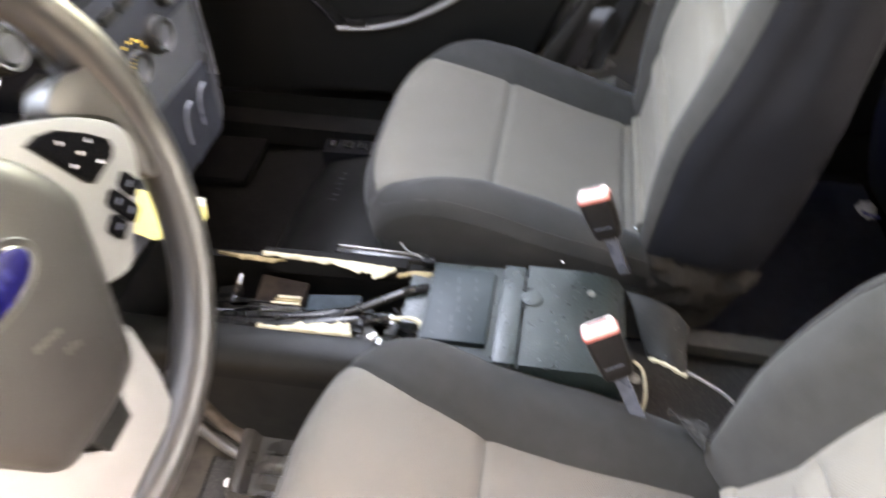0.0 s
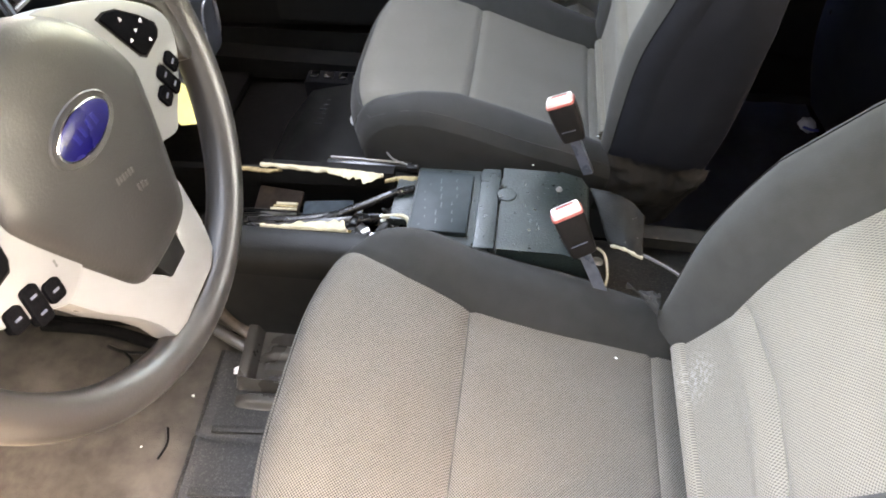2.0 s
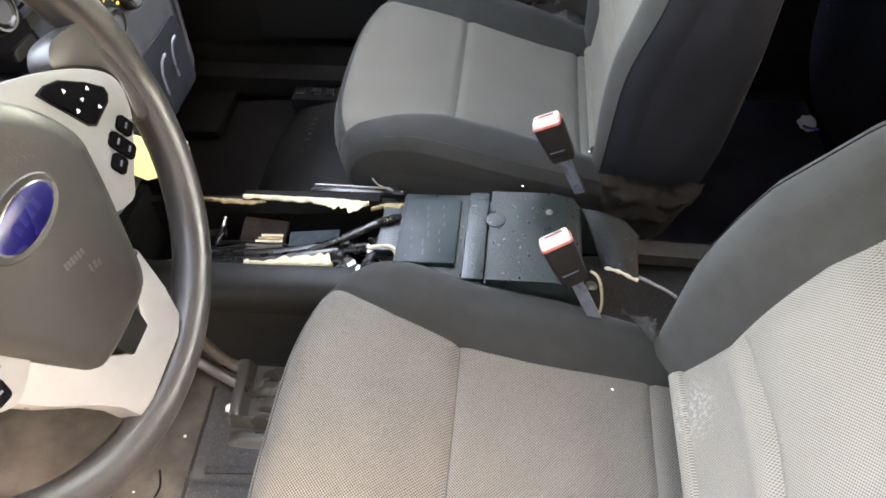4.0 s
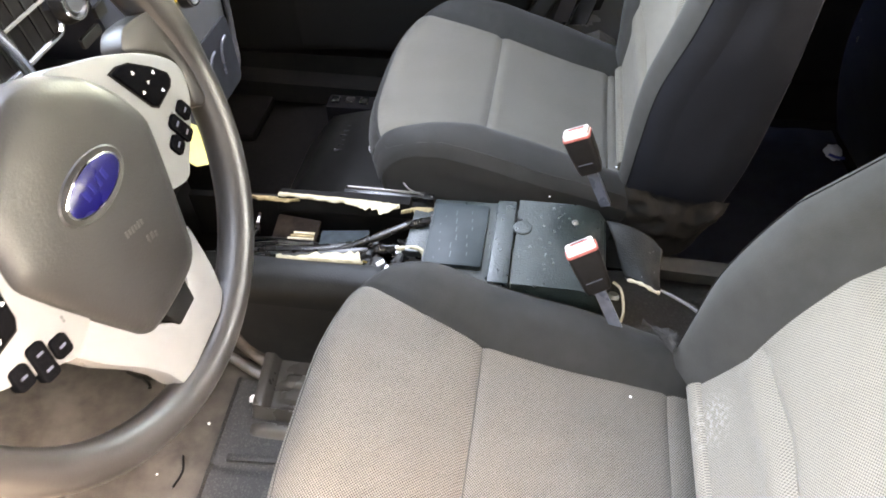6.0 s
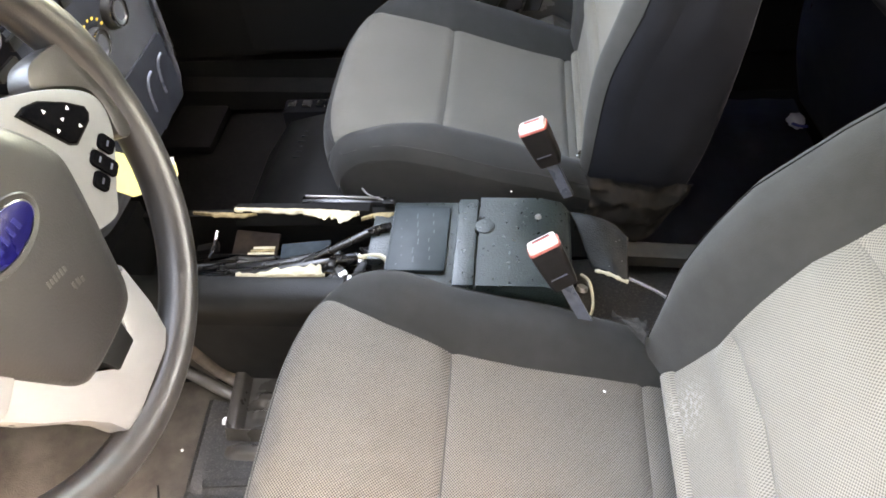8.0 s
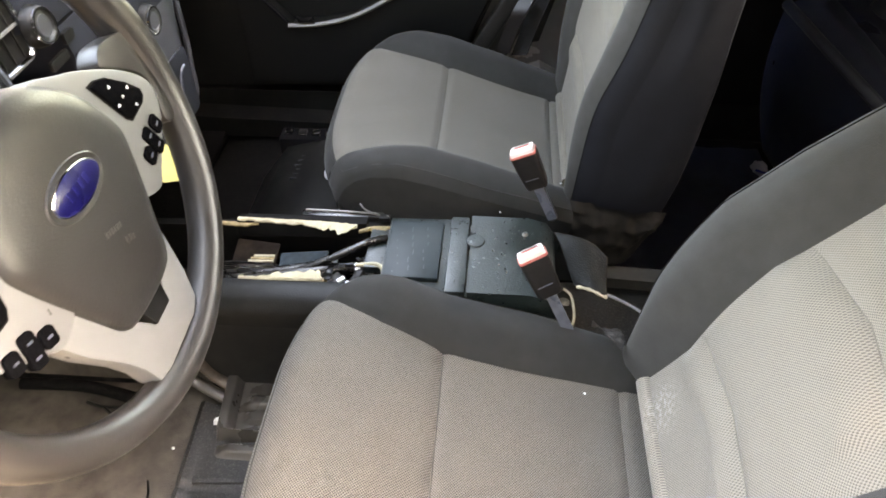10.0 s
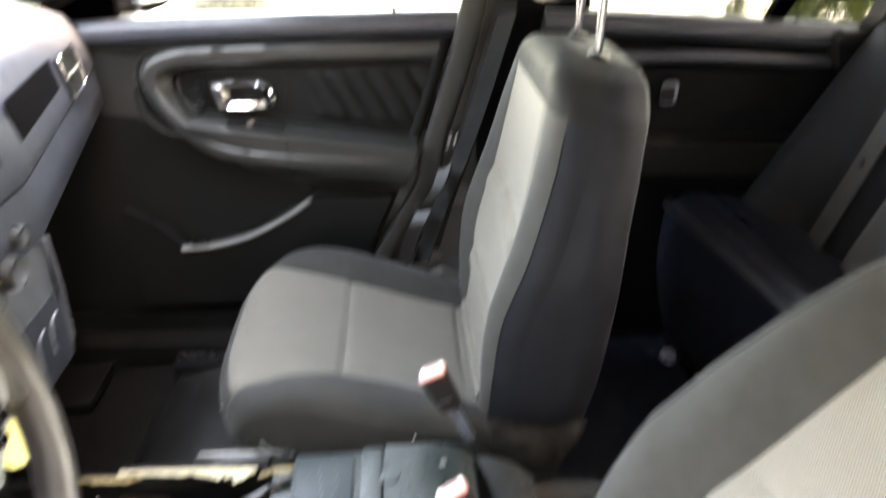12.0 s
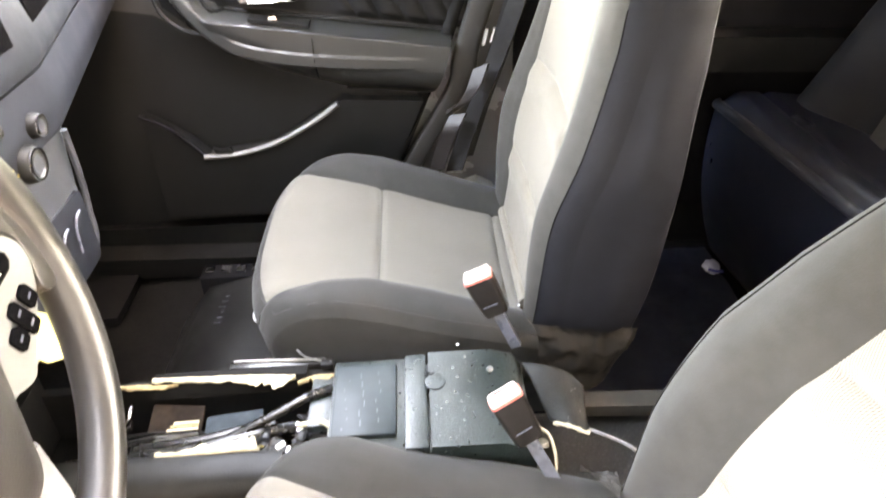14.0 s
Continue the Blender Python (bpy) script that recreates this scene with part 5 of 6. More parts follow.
inner = spline([(0.258, 1.020, 0), (0.0, 1.026, 0), (-0.20, 1.026, 0), (-0.262, 1.012, 0), (-0.272, 0.98, 0), (-0.245, 0.935, 0), (-0.22, 0.932, 0)], 8)
part("inner_groove", tube([(p.x, 0.736 - door_rise(p.x, p.y), p.y) for p in inner], 0.004, 8), RUBBERSEAL, door, "dark joint under the pull rail")
part("armrest_gap", tube([(-0.055, 0.7375 - door_rise(-0.055, z), z) for z in (0.80, 0.815, 0.83, 0.845, 0.86, 0.875, 0.888)], 0.0012, 6), RUBBERSEAL, door)
part("shelf_edge", tube(spline([(-0.222, 0.730, 0.934), (-0.05, 0.730, 0.910), (0.197, 0.730, 0.876)], 8), 0.0035, 10), DOOR, door, "raised line behind the armrest")
part("switch_plate", slab([(-0.17, 0.919), (-0.06, 0.902), (-0.06, 0.908), (-0.17, 0.925)], 0.682, 0.72), PLASTIC, door, "black window switch plate", bevel=0.001)
part("switch", slab([(-0.135, 0.916), (-0.118, 0.914), (-0.12, 0.926), (-0.133, 0.923)], 0.69, 0.702), CHROME, door, "bright window switch", bevel=0.001)
def quilt(u, v):
    x = -0.262 + 0.512 * u
    z = arm_top(x) + 0.012 + (1.016 - arm_top(x) - 0.012) * v
    wave = abs(math.sin((x + 0.53 * (z - 0.96)) / 0.044 * math.pi)) ** 0.45
    return Vector((x, 0.7365 - 0.0100 * wave * smoothstep(-0.03, 0.03, x) * smoothstep(0.0, 0.12, v) * smoothstep(1.0, 0.85, v), z))
part("quilt_panel", grid(quilt, 220, 24), DOOR_CLOTH, door, "dark padded vinyl with slanted ridges")
part("handle_bezel", slab([(-0.250, 1.018), (-0.062, 1.020), (-0.052, 0.985), (-0.064, 0.940), (-0.232, 0.936), (-0.256, 0.975)], 0.7345, 0.7362), DOOR_CLOTH, door, "black handle recess", bevel=0.004)
ring_out = [(-0.204, 1.000), (-0.150, 1.003), (-0.102, 1.003), (-0.084, 0.994), (-0.074, 0.976), (-0.073, 0.958), (-0.084, 0.944), (-0.130, 0.943), (-0.188, 0.944), (-0.176, 0.962), (-0.180, 0.980)]
ring_in = [(-0.180, 0.990), (-0.150, 0.990), (-0.108, 0.990), (-0.098, 0.985), (-0.093, 0.976), (-0.096, 0.966), (-0.106, 0.957), (-0.130, 0.956), (-0.160, 0.956), (-0.160, 0.966), (-0.164, 0.980)]
rings = [[(x, y, z) for x, z in line] for line, y in ((ring_out, 0.727), (ring_out, 0.712), ([(a * 0.7 + c * 0.3, b * 0.7 + d * 0.3) for (a, b), (c, d) in zip(ring_out, ring_in)], 0.706), (ring_in, 0.712), (ring_in, 0.727))]
part("door_handle", loft(rings, caps=False), CHROME, door, "chrome inside door handle")
part("handle_pull", slab([(-0.196, 0.992), (-0.178, 0.990), (-0.168, 0.950), (-0.184, 0.948)], 0.703, 0.712), CHROME, door, "chrome pull", bevel=0.003)
rock = part("lock_switch", slab([(x - 0.225, z + 0.977) for x, z in rounded(0.020, 0.040, 0.006)], 0.712, 0.724), PLASTIC, door, "black lock rocker with bright ends", bevel=0.002)
for x, z in ((-0.227, 0.995), (-0.221, 0.960)):
    part("rocker_end", slab([(x + a, z + c) for a, c in rounded(0.018, 0.006, 0.002, 2)], 0.709, 0.714), CHROME, rock, "bright rocker end", bevel=0.0008)
part("grab_strip", tube(spline([(-0.345, 0.715, 0.99), (-0.335, 0.705, 0.94), (-0.30, 0.695, 0.908), (-0.262, 0.69, 0.898)], 8), 0.004, 8), DOOR, door, "worn strip beside the grab pocket")
part("grab_pocket", slab([(-0.345, 0.99), (-0.315, 0.985), (-0.285, 0.93), (-0.30, 0.91), (-0.335, 0.94)], 0.728, 0.734), RUBBERSEAL, door, bevel=0.002)
part("map_pocket", slab([(-0.42, 0.50), (0.03, 0.50), (0.085, 0.60), (0.148, 0.742), (-0.015, 0.752), (-0.030, 0.742), (-0.165, 0.66), (-0.305, 0.64), (-0.34, 0.68), (-0.42, 0.735)], 0.700, 0.735), DOOR, door, "moulded map pocket", bevel=0.01)
part("pocket_lip", tube(spline([(-0.312, 0.697, 0.642), (-0.24, 0.695, 0.647), (-0.165, 0.695, 0.666), (-0.09, 0.695, 0.702), (-0.024, 0.697, 0.745)], 8), 0.0065, 10, 0.8), PALE, door, "pale grey pocket lip")
part("pocket_edge", tube(spline([(-0.425, 0.703, 0.735), (-0.375, 0.700, 0.712), (-0.345, 0.698, 0.685), (-0.312, 0.697, 0.648)], 8), 0.005, 8, 0.7), BLACKTRIM, door, "ridge beside the map pocket")
part("pocket_clip", slab([(-0.285, 0.652), (-0.25, 0.652), (-0.255, 0.664), (-0.262, 0.658), (-0.275, 0.658), (-0.29, 0.664)], 0.69, 0.70), DOOR, door, bevel=0.001)
part("lower_panel", slab([(-0.02, 0.55), (0.075, 0.56), (0.165, 0.755), (-0.005, 0.765)], 0.728, 0.737), DOOR, door, bevel=0.004)
part("lock_pin", tube([(0.172, 0.735, 1.115), (0.172, 0.735, 1.135)], 0.004, 10), PLASTIC, door, "black lock pin")
part("mirror_sail", slab([(-0.62, 1.10), (-0.36, 1.115), (-0.345, 1.30), (-0.37, 1.31)], 0.735, 0.76), MIRRORSHELL, door, "black mirror corner", bevel=0.004)
w1 = part("window_1", slab([(-0.45, 1.11), (0.29, 1.11), (0.37, 1.30), (0.36, 1.40), (0.0, 1.42), (-0.26, 1.38)], 0.752, 0.756), GLASS, None, smooth=False)
tagged(w1, kind="structure")
w1.visible_shadow = False

mir = thing("side_mirror", "black-shelled side mirror outside the passenger window", "mirror")
ml = [(p.x, p.y) for p in spline([(x, z, 0) for x, z in ((-0.118, 0.030), (-0.085, 0.052), (0.0, 0.056), (0.080, 0.048), (0.104, 0.018), (0.096, -0.022), (0.05, -0.050), (-0.04, -0.058), (-0.112, -0.046))], 5, True)]
m2 = Matrix.Translation((-0.362, 0.93, 1.158)) @ pose(0, 0, 0, 0, -0.5, -30)
put = lambda k, d, o=0.0: [m2 @ Vector((d, x * k + o, z * k)) for x, z in ml]
part("shell", loft([put(0.3, -0.11), put(0.8, -0.09), put(1.06, -0.03), put(1.08, 0.004), put(1.02, 0.012), put(0.93, 0.008), put(0.90, 0.0)]), MIRRORSHELL, mir, "black mirror shell")
part("mirror_glass", loft([put(0.64, 0.001, 0.034)] + [put(0.64 * k, 0.0095 + 0.0028 * (1 - k * k), 0.034) for k in (1.0, 0.9, 0.8, 0.7, 0.6, 0.5, 0.4, 0.3, 0.2, 0.1, 0.02)]), MIRROR, mir, "mirror glass")
part("arm", tube([(-0.50, 0.76, 1.10), (-0.46, 0.83, 1.12), (-0.43, 0.88, 1.14)], 0.04, 12, 0.6), MIRRORSHELL, mir, "black mirror arm")

# ---- pillars and belts on the passenger side ----
def pillar(name, pts, w0, depth, mat=PILLAR):
    pts, s = [Vector(p) for p in pts], Vector((1, 0, 0.35)).normalized()
    rings = []
    for i, p in enumerate(pts):
        d = (pts[min(i + 1, len(pts) - 1)] - pts[max(i - 1, 0)]).normalized()
        n = d.cross(s).normalized()
        rings.append([])
        for q in range(28):
            a = 2 * math.pi * q / 28
            c, e = math.cos(a), math.sin(a)
            rings[-1].append(p + s * w0 / 2 * math.copysign(abs(c) ** 0.5, c) + n * depth / 2 * math.copysign(abs(e) ** 0.5, e))
    return tagged(part(name, loft(rings), mat), kind="structure")
pillar("pillar_b", spline([(0.43, 0.66, 1.42), (0.39, 0.725, 1.22), (0.325, 0.745, 1.05), (0.285, 0.745, 0.86), (0.22, 0.745, 0.70), (0.15, 0.74, 0.57), (0.10, 0.735, 0.45)], 6), 0.085, 0.05)
pillar("pillar_trim", spline([(0.385, 0.70, 1.34), (0.338, 0.712, 1.206), (0.304, 0.718, 1.05), (0.239, 0.72, 0.84), (0.222, 0.72, 0.77), (0.125, 0.72, 0.604), (0.07, 0.72, 0.50)], 6), 0.058, 0.03)
pillar("pillar_block", [(0.46, 0.74, 1.40), (0.45, 0.765, 1.1), (0.45, 0.765, 0.8), (0.45, 0.765, 0.40)], 0.24, 0.03, BLACKTRIM)
part("edge_seal", tube(spline([(0.284, 0.742, 1.108), (0.264, 0.735, 1.05), (0.180, 0.732, 0.81), (0.080, 0.732, 0.61), (0.03, 0.735, 0.50)], 8), 0.013, 10), RUBBERSEAL, door, "black rubber seal down the door's rear edge")
sb = thing("passenger_seat_belt", "black seat belt hanging on the pillar with tongue", "seat belt")
part("webbing", strap(spline([(0.40, 0.69, 1.20), (0.36, 0.695, 1.05), (0.305, 0.69, 0.86), (0.262, 0.685, 0.74), (0.225, 0.68, 0.62)], 6), 0.046, 0.003, (1, -0.2, 0.3)), BELT, sb)
part("webbing", strap(spline([(0.385, 0.685, 1.12), (0.318, 0.682, 0.90), (0.24, 0.67, 0.70), (0.205, 0.66, 0.60)], 6), 0.040, 0.003, (0.9, -0.5, 0.3)), BELT, sb)
part("tongue", strap(spline([(0.262, 0.664, 0.82), (0.247, 0.650, 0.785), (0.226, 0.652, 0.755), (0.206, 0.664, 0.735)], 6), 0.032, 0.008, (0.8, -0.3, 0.4)), BUCKLE, sb, "black plastic belt tongue", bevel=0.002)
part("tongue_plate", slab([(0.262, 0.862), (0.268, 0.862), (0.276, 0.895), (0.270, 0.895)], 0.660, 0.664), CHROME, sb, "bright steel tongue")
part("tongue_plate", slab([(0.277, 0.868), (0.281, 0.868), (0.288, 0.895), (0.284, 0.895)], 0.660, 0.664), CHROME, sb, "bright steel tongue")
part("guide", strap(spline([(0.216, 0.660, 0.725), (0.200, 0.648, 0.70), (0.186, 0.655, 0.665), (0.170, 0.662, 0.605)], 6), 0.034, 0.007, (0.9, -0.3, 0.2)), BUCKLE, sb, "black plastic belt guide", bevel=0.002)
part("anchor", slab([(0.215, 0.535), (0.27, 0.53), (0.285, 0.57), (0.25, 0.59), (0.21, 0.575)], 0.62, 0.66), STEEL, sb, "dusty steel anchor", bevel=0.006)

# ---- rear door and rear quarter ----
rdoor = thing("door_2", kind="structure")
# the black trim carries the shade the front seat throws on this door
part("door_panel", slab([(0.46, 0.45), (0.95, 0.45), (1.02, 0.60), (1.2, 0.85), (1.2, 1.05), (1.12, 1.068), (0.92, 1.085), (0.46, 1.118)], 0.715, 0.78), BLACKTRIM, rdoor, bevel=0.006)
part("belt_roll", tube([(0.46, 0.712, 1.098), (0.75, 0.709, 1.082), (1.10, 0.705, 1.052)], 0.024, 14), SILL, rdoor, "blue-black padded window sill")
part("trim_strip", tube(spline([(0.46, 0.70, 1.032), (0.8, 0.70, 1.024), (1.02, 0.70, 1.008), (1.10, 0.696, 1.018), (1.15, 0.690, 1.05)], 6), 0.012, 12), SILL, rdoor, "blue-black trim strip")
part("armrest", slab([(0.55, 0.80), (1.0, 0.78), (1.02, 0.845), (0.55, 0.87)], 0.65, 0.716), DOOR, rdoor, bevel=0.015)
part("quilt_panel", slab([(0.50, 0.875), (1.04, 0.85), (1.06, 0.985), (0.50, 1.01)], 0.706, 0.716), BLACKTRIM, rdoor, bevel=0.003)
part("door_handle", slab([(x + 0.722, z + 0.955) for x, z in rounded(0.036, 0.046, 0.010)], 0.69, 0.708), CHROME, rdoor, "chrome inside door handle", bevel=0.004)
part("handle_cup", slab([(x + 0.718, z + 0.953) for x, z in rounded(0.028, 0.034, 0.007)], 0.688, 0.692), PLASTIC, rdoor, bevel=0.001)
part("lock_pin", tube([(0.968, 0.712, 1.075), (0.968, 0.712, 1.092)], 0.005, 10), PLASTIC, rdoor, "black lock pin")
part("window_divider", strap([(0.910, 0.724, 1.060), (1.024, 0.724, 1.285), (1.078, 0.724, 1.39)], 0.030, 0.02, (1, 0, -0.45)), MIRRORSHELL, rdoor, "black window divider bar")
w2 = tagged(part("window_2", slab([(0.46, 1.10), (0.912, 1.06), (1.080, 1.395), (0.5, 1.43)], 0.735, 0.739), TINTED, None, smooth=False), kind="structure")
w3 = tagged(part("window_3", slab([(0.9125, 1.06), (1.140, 1.05), (1.16, 1.13), (1.14, 1.31), (1.0805, 1.395)], 0.735, 0.739), TINTED, None, smooth=False), kind="structure")
w2.visible_shadow = w3.visible_shadow = False

# rear quarter pillar with the window's rounded corner cut out
hole = [(p.x, p.y) for p in spline([(x, z, 0) for x, z in ((0.98, 1.40), (1.03, 1.30), (1.085, 1.20), (1.118, 1.15), (1.118, 1.10), (1.085, 1.07), (1.03, 1.065))], 6)]
outer = [(1.05, 1.00), (1.55, 1.00), (1.70, 1.10), (1.45, 1.44), (1.0, 1.46)]
tagged(part("pillar_c", slab(hole + outer, 0.66, 0.715), BLACKTRIM, None, bevel=0.0), kind="structure")
part("quarter_seal", tube([(x, 0.658, z) for x, z in hole], 0.012, 10), RUBBERSEAL, rdoor, "black rubber window seal")

# ---- rear bench ----
bench = thing("rear_bench_seat", "dark vinyl and grey cloth rear bench seat", "rear seat")
def bench_front(y):
    return 0.745 + 0.107 * (0.69 - max(0.2, abs(y)))
def bench_top(u, v):
    y = -0.68 + 1.36 * v
    x = bench_front(y) + (1.16 - bench_front(y)) * u
    z = 0.742 - 0.06 * u - 0.028 * (1 - smoothstep(0, 0.14, u)) ** 2 + 0.008 * math.cos(y * 9) * smoothstep(0, 0.3, u)
    z -= 0.006 * math.exp(-(((u - 0.22) / 0.018) ** 2)) + 0.006 * math.exp(-(((abs(y) - 0.30) / 0.008) ** 2)) * smoothstep(0.2, 0.25, u)
    return Vector((x, y, z))
part("cushion", grid(bench_top, 50, 80), SHELF, bench, "blue-black bench cushion")
part("cushion_front", grid(lambda u, v: Vector((bench_front(-0.68 + 1.36 * u) - 0.012 * math.sin(v * math.pi) + 0.05 * v * v, -0.68 + 1.36 * u, 0.714 - 0.355 * v)), 60, 14), SHELF, bench, "dark vinyl cushion front")
# the cushion's edge highlight is put into a lighter, bluish welt
part("edge_welt", tube([(bench_front(y) + 0.001, y, 0.715) for y in (-0.68 + 1.36 * k / 60 for k in range(61))], 0.011, 10), SILL, bench, "glossy rounded edge welt, lightened for the edge highlight")
BACK = pose(1.006, 0, 0.56, 0, 19, 0)
def back_face(y, s):
    """How far the rear backrest stands before its back plane."""
    a = abs(y)
    n = 0.085 - 0.03 * s
    n += (0.10 - 0.15 * s) * smoothstep(0.50, 0.62, a) - 0.10 * max(0.0, (a - 0.64) / 0.06) ** 2
    n -= 0.012 * math.exp(-(((a - 0.405) / 0.012) ** 2))
    if a < 0.40:
        n -= 0.010 * math.exp(-(((s - 0.30 - 0.06 * smoothstep(0.2, 0.34, a)) / 0.010) ** 2))
        n -= 0.008 * math.exp(-(((s - 0.13) / 0.008) ** 2))
    return n - 0.05 * smoothstep(0.50, 0.585, s) ** 2
part("back_centre", grid(lambda u, v: BACK @ Vector((-back_face(-0.405 + 0.81 * v, 0.585 * u), -0.405 + 0.81 * v, 0.585 * u)), 80, 60), REARCLOTH, bench, "grey cloth centre of the rear backrest")
part("back_shell", moved(box(-0.02, 0.10, -0.66, 0.66, 0.0, 0.58), BACK), VINYL, bench, bevel=0.03)
for s in (1, -1):
    part("back_wing", grid(lambda u, v, s=s: BACK @ Vector((-back_face(0.405 + 0.285 * v, 0.585 * u), s * (0.405 + 0.285 * v), 0.585 * u)), 40, 40), VINYL, bench, "charcoal vinyl backrest wing")
rbelt = thing("rear_seat_belt", "grey rear seat belt across the backrest", "seat belt")
part("webbing", strap([BACK @ Vector((-back_face(y, s) - 0.004, y, s)) for y, s in ((0.495 - 0.02 * k / 12, 0.56 - 0.46 * k / 12) for k in range(13))], 0.048, 0.004, (0, 1, 0)), material("grey_belt_webbing", (0.040, 0.040, 0.040), 0.8, vary=0.15, scale=60, bump=0.4, bump_scale=700), rbelt, "grey webbing")
part("anchor", moved(slab(rounded(0.06, 0.026, 0.008), 0, 0.014, "z"), BACK @ pose(-0.075, 0.495, 0.575, 0, -60, 90)), STEEL, rbelt, "bright belt guide", bevel=0.003)
part("button", moved(disc(0.007, 0.004, 12, 0.8), BACK @ pose(-back_face(0.485, 0.30) - 0.006, 0.485, 0.30, 0, -90, 0)), PLASTIC, rbelt, "black stop button")
tagged(part("parcel_shelf", box(1.32, 1.95, -0.66, 0.66, 1.06, 1.10), SHELF, bevel=0.01), kind="structure")

# ---- body shell: roof, pillars, windscreen, rear glass, driver's side ----
def roof(u, v):
    x, y = -0.12 + 1.67 * u, -0.68 + 1.50 * v
    return Vector((x, y, 1.535 - 0.03 * (abs(y) / 0.6) ** 2.5 - 0.06 * (2 * u - 1) ** 4 - 0.06 * smoothstep(0.6, 0.82, y)))
r_ob = part("ceiling", grid(roof, 24, 20), HEADLINER)
tagged(r_ob, kind="structure")
tagged(part("roof", grid(lambda u, v: roof(u, v) + Vector((0, 0, 0.03)), 24, 20), PAINT), kind="structure")
for s in (1, -1):
    n = "right" if s > 0 else "left"
    tagged(part("roof_rail_" + n, tube(spline([(-1.0, s * 0.74, 0.98), (-0.47, s * 0.725, 1.175), (-0.27, s * 0.70, 1.275), (0.0, s * 0.64, 1.42), (0.3, s * 0.61, 1.50), (0.8, s * 0.61, 1.50), (1.2, s * 0.60, 1.43), (1.6, s * 0.60, 1.25), (1.95, s * 0.62, 1.08)], 6), 0.035, 10), BLACKTRIM), kind="structure")
ws = tagged(part("windscreen", grid(lambda u, v: Vector((-1.15 + 1.10 * u, (-0.66 + 1.32 * v) * (1 - 0.08 * u), 1.10 + 0.37 * u)), 2, 2), GLASS, smooth=False), kind="structure")
rw = tagged(part("rear_window", grid(lambda u, v: Vector((1.52 + 0.45 * u, (-0.58 + 1.16 * v), 1.42 - 0.34 * u)), 2, 2), GLASS, smooth=False), kind="structure")
ws.visible_shadow = rw.visible_shadow = False
tagged(part("firewall", box(-1.30, -1.05, -0.76, 0.76, 0.22, 1.10), PLASTIC), kind="structure")
tagged(part("rear_bulkhead", box(1.35, 2.2, -0.75, 0.75, 0.30, 1.05), PLASTIC), kind="structure")
tagged(part("bonnet", box(-2.3, -1.15, -0.80, 0.80, 0.55, 1.02), PAINT, bevel=0.08), kind="structure")
tagged(part("fender_rear", box(1.2, 2.3, 0.74, 0.80, 0.30, 1.05), PAINT), kind="structure")
tagged(part("fender_front", box(-1.6, -0.62, 0.78, 0.84, 0.30, 1.08), PAINT), kind="structure")
tagged(part("pillar_left", box(0.50, 0.62, -0.74, -0.66, 0.40, 1.42), PLASTIC, bevel=0.02), kind="structure")
tagged(part("door_rear_left", box(0.60, 1.25, -0.76, -0.70, 0.42, 1.09), DOOR, bevel=0.02), kind="structure")
tagged(part("body_left", box(1.2, 2.3, -0.80, -0.72, 0.30, 1.05), PAINT), kind="structure")

tagged(part("body_side_right", slab([(-0.9, 0.30), (1.4, 0.30), (1.4, 1.04), (0.9, 1.06), (0.4, 1.09), (-0.4, 1.09), (-0.9, 1.05)], 0.805, 0.83), PAINT), kind="structure")
tagged(part("pillar_filler", slab([(0.285, 1.05), (0.47, 1.05), (0.50, 1.46), (0.40, 1.46)], 0.757, 0.79), BLACKTRIM), kind="structure")

# ---- outside ----
# unseen wall, added to cut sky light through the driver's opening
tagged(part("light_block_wall", box(-14, 14, -3.3, -3.0, 0, 5.0), WALL, smooth=False), kind="structure")
ground = tagged(part("ground", grid(lambda u, v: Vector((-300 + 600 * u, -300 + 600 * v, 0.0)), 4, 4), DARK_GROUND, smooth=False), kind="structure")
tagged(part("pavement", box(-60, 60, 1.9, 70, -0.05, 0.02), CONCRETE, smooth=False), kind="structure")

def leaf_clump(bm, centre, r, n, size, rnd, flat=1.0):
    for _ in range(n):
        d = Vector((rnd.gauss(0, 1), rnd.gauss(0, 1), rnd.gauss(0, 1))).normalized() * r * rnd.random() ** 0.4
        c = Vector(centre) + Vector((d.x, d.y, d.z * flat))
        m = Euler((rnd.random() * 6, rnd.random() * 6, rnd.random() * 6)).to_matrix()
        s = size * (0.6 + 0.8 * rnd.random())
        bm.faces.new([bm.verts.new(c + m @ Vector(p) * s) for p in ((-1, 0, 0), (0, -0.4, 0.1), (1, 0, 0), (0, 0.4, 0.1))])

def shrub(name, label, at, h, w, n, mat, seed, category="shrub", conic=False, leaf=0.028):
    rnd = random.Random(seed)
    s = thing(name, label, category)
    bm = bmesh.new()
    for k in range(6):
        p = Vector((rnd.uniform(-w, w) * 0.3, rnd.uniform(-w, w) * 0.3, 0))
        tube([Vector(at), Vector(at) + p * 0.5 + Vector((0, 0, h * 0.4)), Vector(at) + p * 1.5 + Vector((0, 0, h * 0.8))], [0.02 * h, 0.014 * h, 0.005 * h], 5, bm=bm)
    part("stems", bm, BARK, s)
    bm = bmesh.new()
    for k in range(n):
        z = h * (0.08 + 0.92 * rnd.random())
        spread = w * (1 - z / h) ** 0.7 if conic else w * (1 - (z / h) ** 3)
        a = rnd.random() * 6.28
        q = math.sqrt(rnd.random())
        leaf_clump(bm, Vector(at) + Vector((spread * q * math.cos(a), spread * q * math.sin(a), z)), 0.09 * h, 14, leaf * h, rnd)
    part("crown", bm, mat, s, smooth=False)
    return s

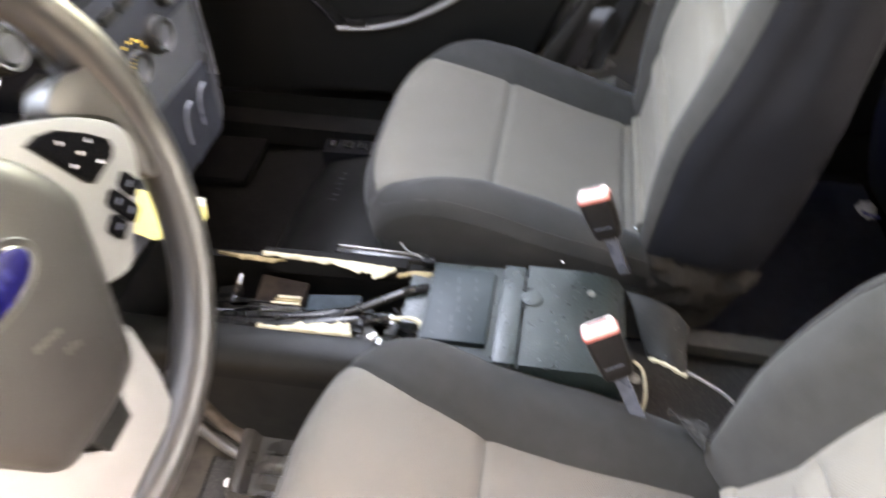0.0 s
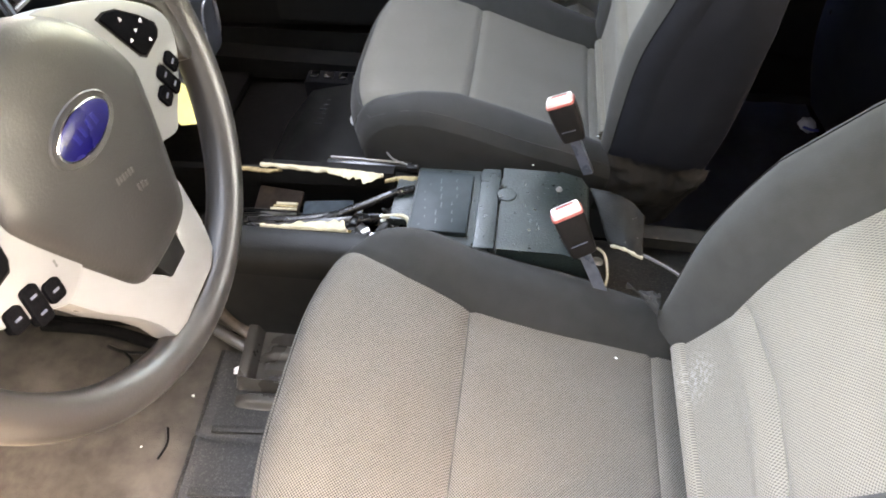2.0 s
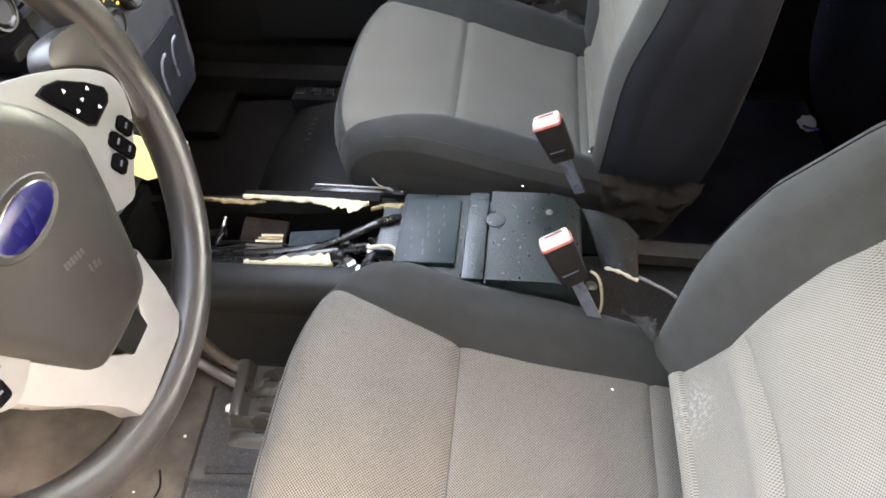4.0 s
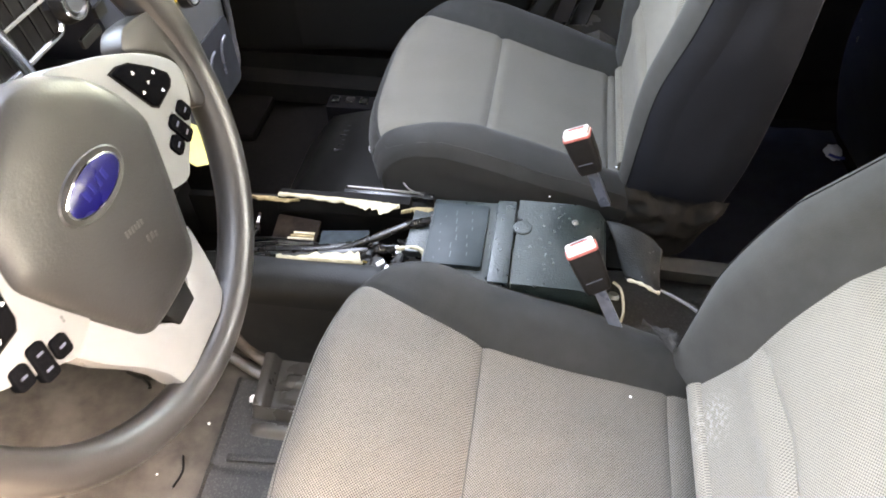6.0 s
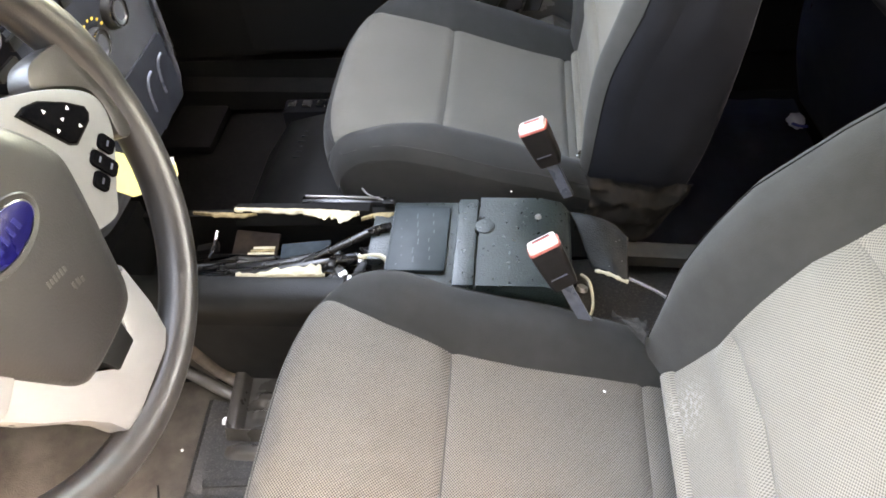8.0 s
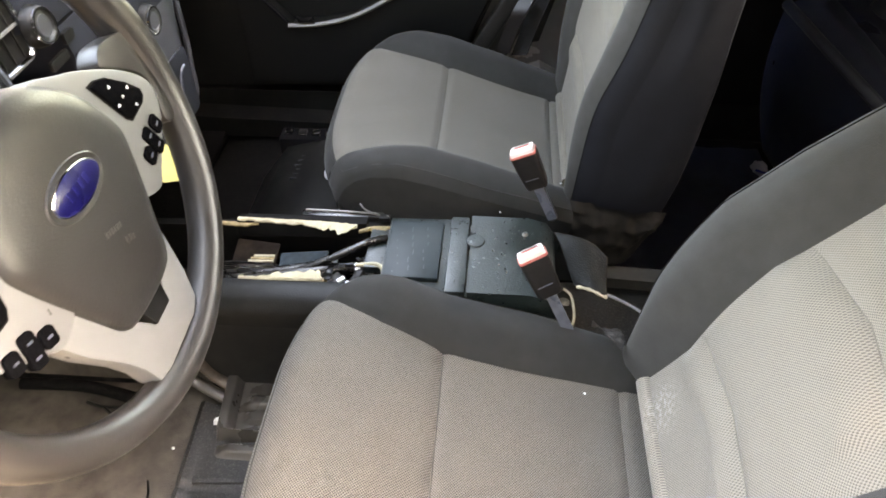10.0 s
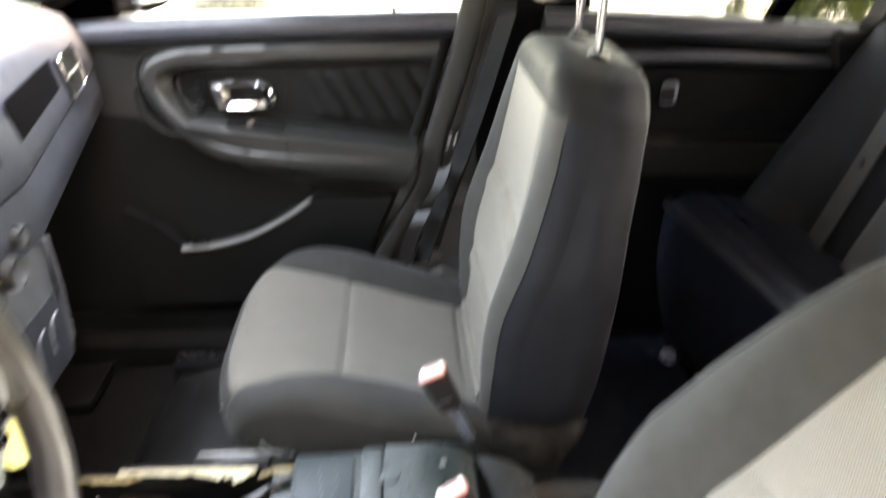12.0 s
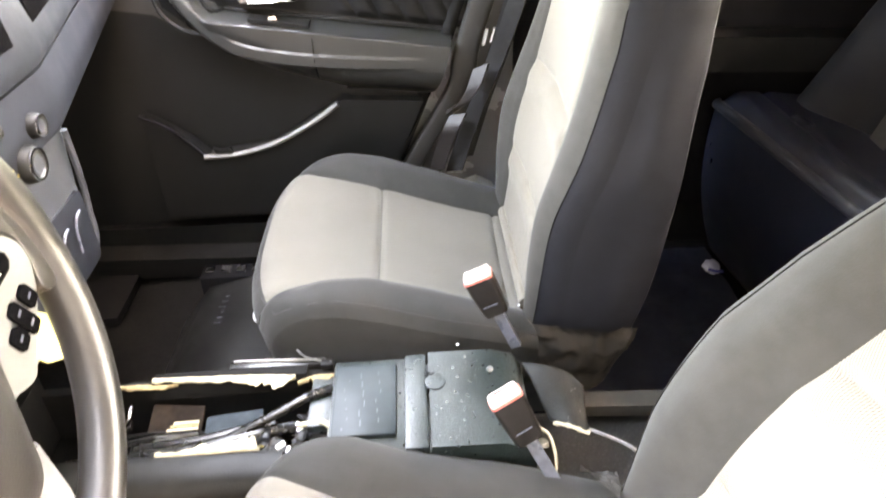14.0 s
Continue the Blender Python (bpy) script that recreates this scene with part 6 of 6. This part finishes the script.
shrub("grey_bush", "low grey-green scrub bush on the concrete", (-1.55, 7.15, 0), 0.36, 0.46, 2000, LEAF_GREY, 1, leaf=0.04)
shrub("grass_tuft", "low dry grass tuft on the concrete", (-1.4, 6.75, 0), 0.08, 0.7, 220, LEAF, 11, leaf=0.25)
shrub("grass_tuft", "low dry grass tuft on the concrete", (-0.75, 6.85, 0), 0.06, 0.45, 120, LEAF, 12, leaf=0.25)
shrub("small_plant", "small green plant on the concrete", (-0.2, 6.75, 0), 0.15, 0.08, 50, LEAF, 2)
shrub("small_plant", "small green plant on the concrete", (0.4, 6.5, 0), 0.20, 0.05, 50, LEAF, 3)
shrub("fern", "small fern beside the conifers", (2.98, 6.0, 0), 0.30, 0.22, 60, LEAF, 7, "fern")
shrub("conifer", "young conifer beside the concrete", (3.36, 6.05, 0), 0.56, 0.13, 130, LEAF, 4, "conifer", True)
shrub("conifer", "young conifer beside the concrete", (3.75, 5.8, 0), 0.95, 0.28, 700, LEAF, 5, "conifer", True, leaf=0.018)
shrub("tree", "leafy green tree beyond the rear window", (4.25, 5.55, 0), 2.0, 0.66, 2200, LEAF, 6, "tree", leaf=0.013)


def parked_car(at):
    """A dark parked car, seen in the side mirror."""
    car = thing("parked_car", "dark parked car behind on the concrete", "car", at=at)
    side = [(0.0, 0.35), (4.4, 0.35), (4.45, 0.85), (4.2, 1.0), (1.35, 1.0), (0.1, 0.85), (-0.02, 0.6)]
    part("body", slab(side, -0.9, 0.9), DARKPAINT, car, bevel=0.05)
    cab = [[(x, s * w, z) for x, s, w, z in row] for row in ([(1.2, -1, 0.84, 0.98), (1.2, 1, 0.84, 0.98), (4.1, 1, 0.84, 0.98), (4.1, -1, 0.84, 0.98)], [(1.85, -1, 0.66, 1.5), (1.85, 1, 0.66, 1.5), (3.7, 1, 0.66, 1.5), (3.7, -1, 0.66, 1.5)])]
    part("cabin", loft(cab), DARKPAINT, car, bevel=0.04)
    part("windscreen", loft([[(1.20, -0.74, 1.02), (1.20, 0.74, 1.02), (1.25, 0.74, 1.02), (1.25, -0.74, 1.02)], [(1.76, -0.60, 1.45), (1.76, 0.60, 1.45), (1.81, 0.60, 1.45), (1.81, -0.60, 1.45)]]), SCREEN, car, "dark windscreen")
    for s in (-1, 1):
        part("headlight", box(-0.03, 0.10, s * 0.72 - 0.15, s * 0.72 + 0.15, 0.66, 0.80), CHROME, car, "bright headlight", bevel=0.03)
        for x in (0.85, 3.55):
            w = part("wheel", moved(disc(0.33, 0.2, 28, 0.94), pose(x, s * 0.72, 0.33, -90 * s, 0, 0)), RUBBERSEAL, car, "black tyre")
            part("wheel_hub", moved(disc(0.2, 0.215, 20, 0.9), pose(x, s * 0.72, 0.33, -90 * s, 0, 0)), STEEL, w, "grey wheel hub")
    part("grille", box(-0.035, 0.05, -0.5, 0.5, 0.45, 0.68), PLASTIC, car, "black grille", bevel=0.02)
    return car


parked_car(pose(3.5, 0.72, 0, 0, 0, 2))
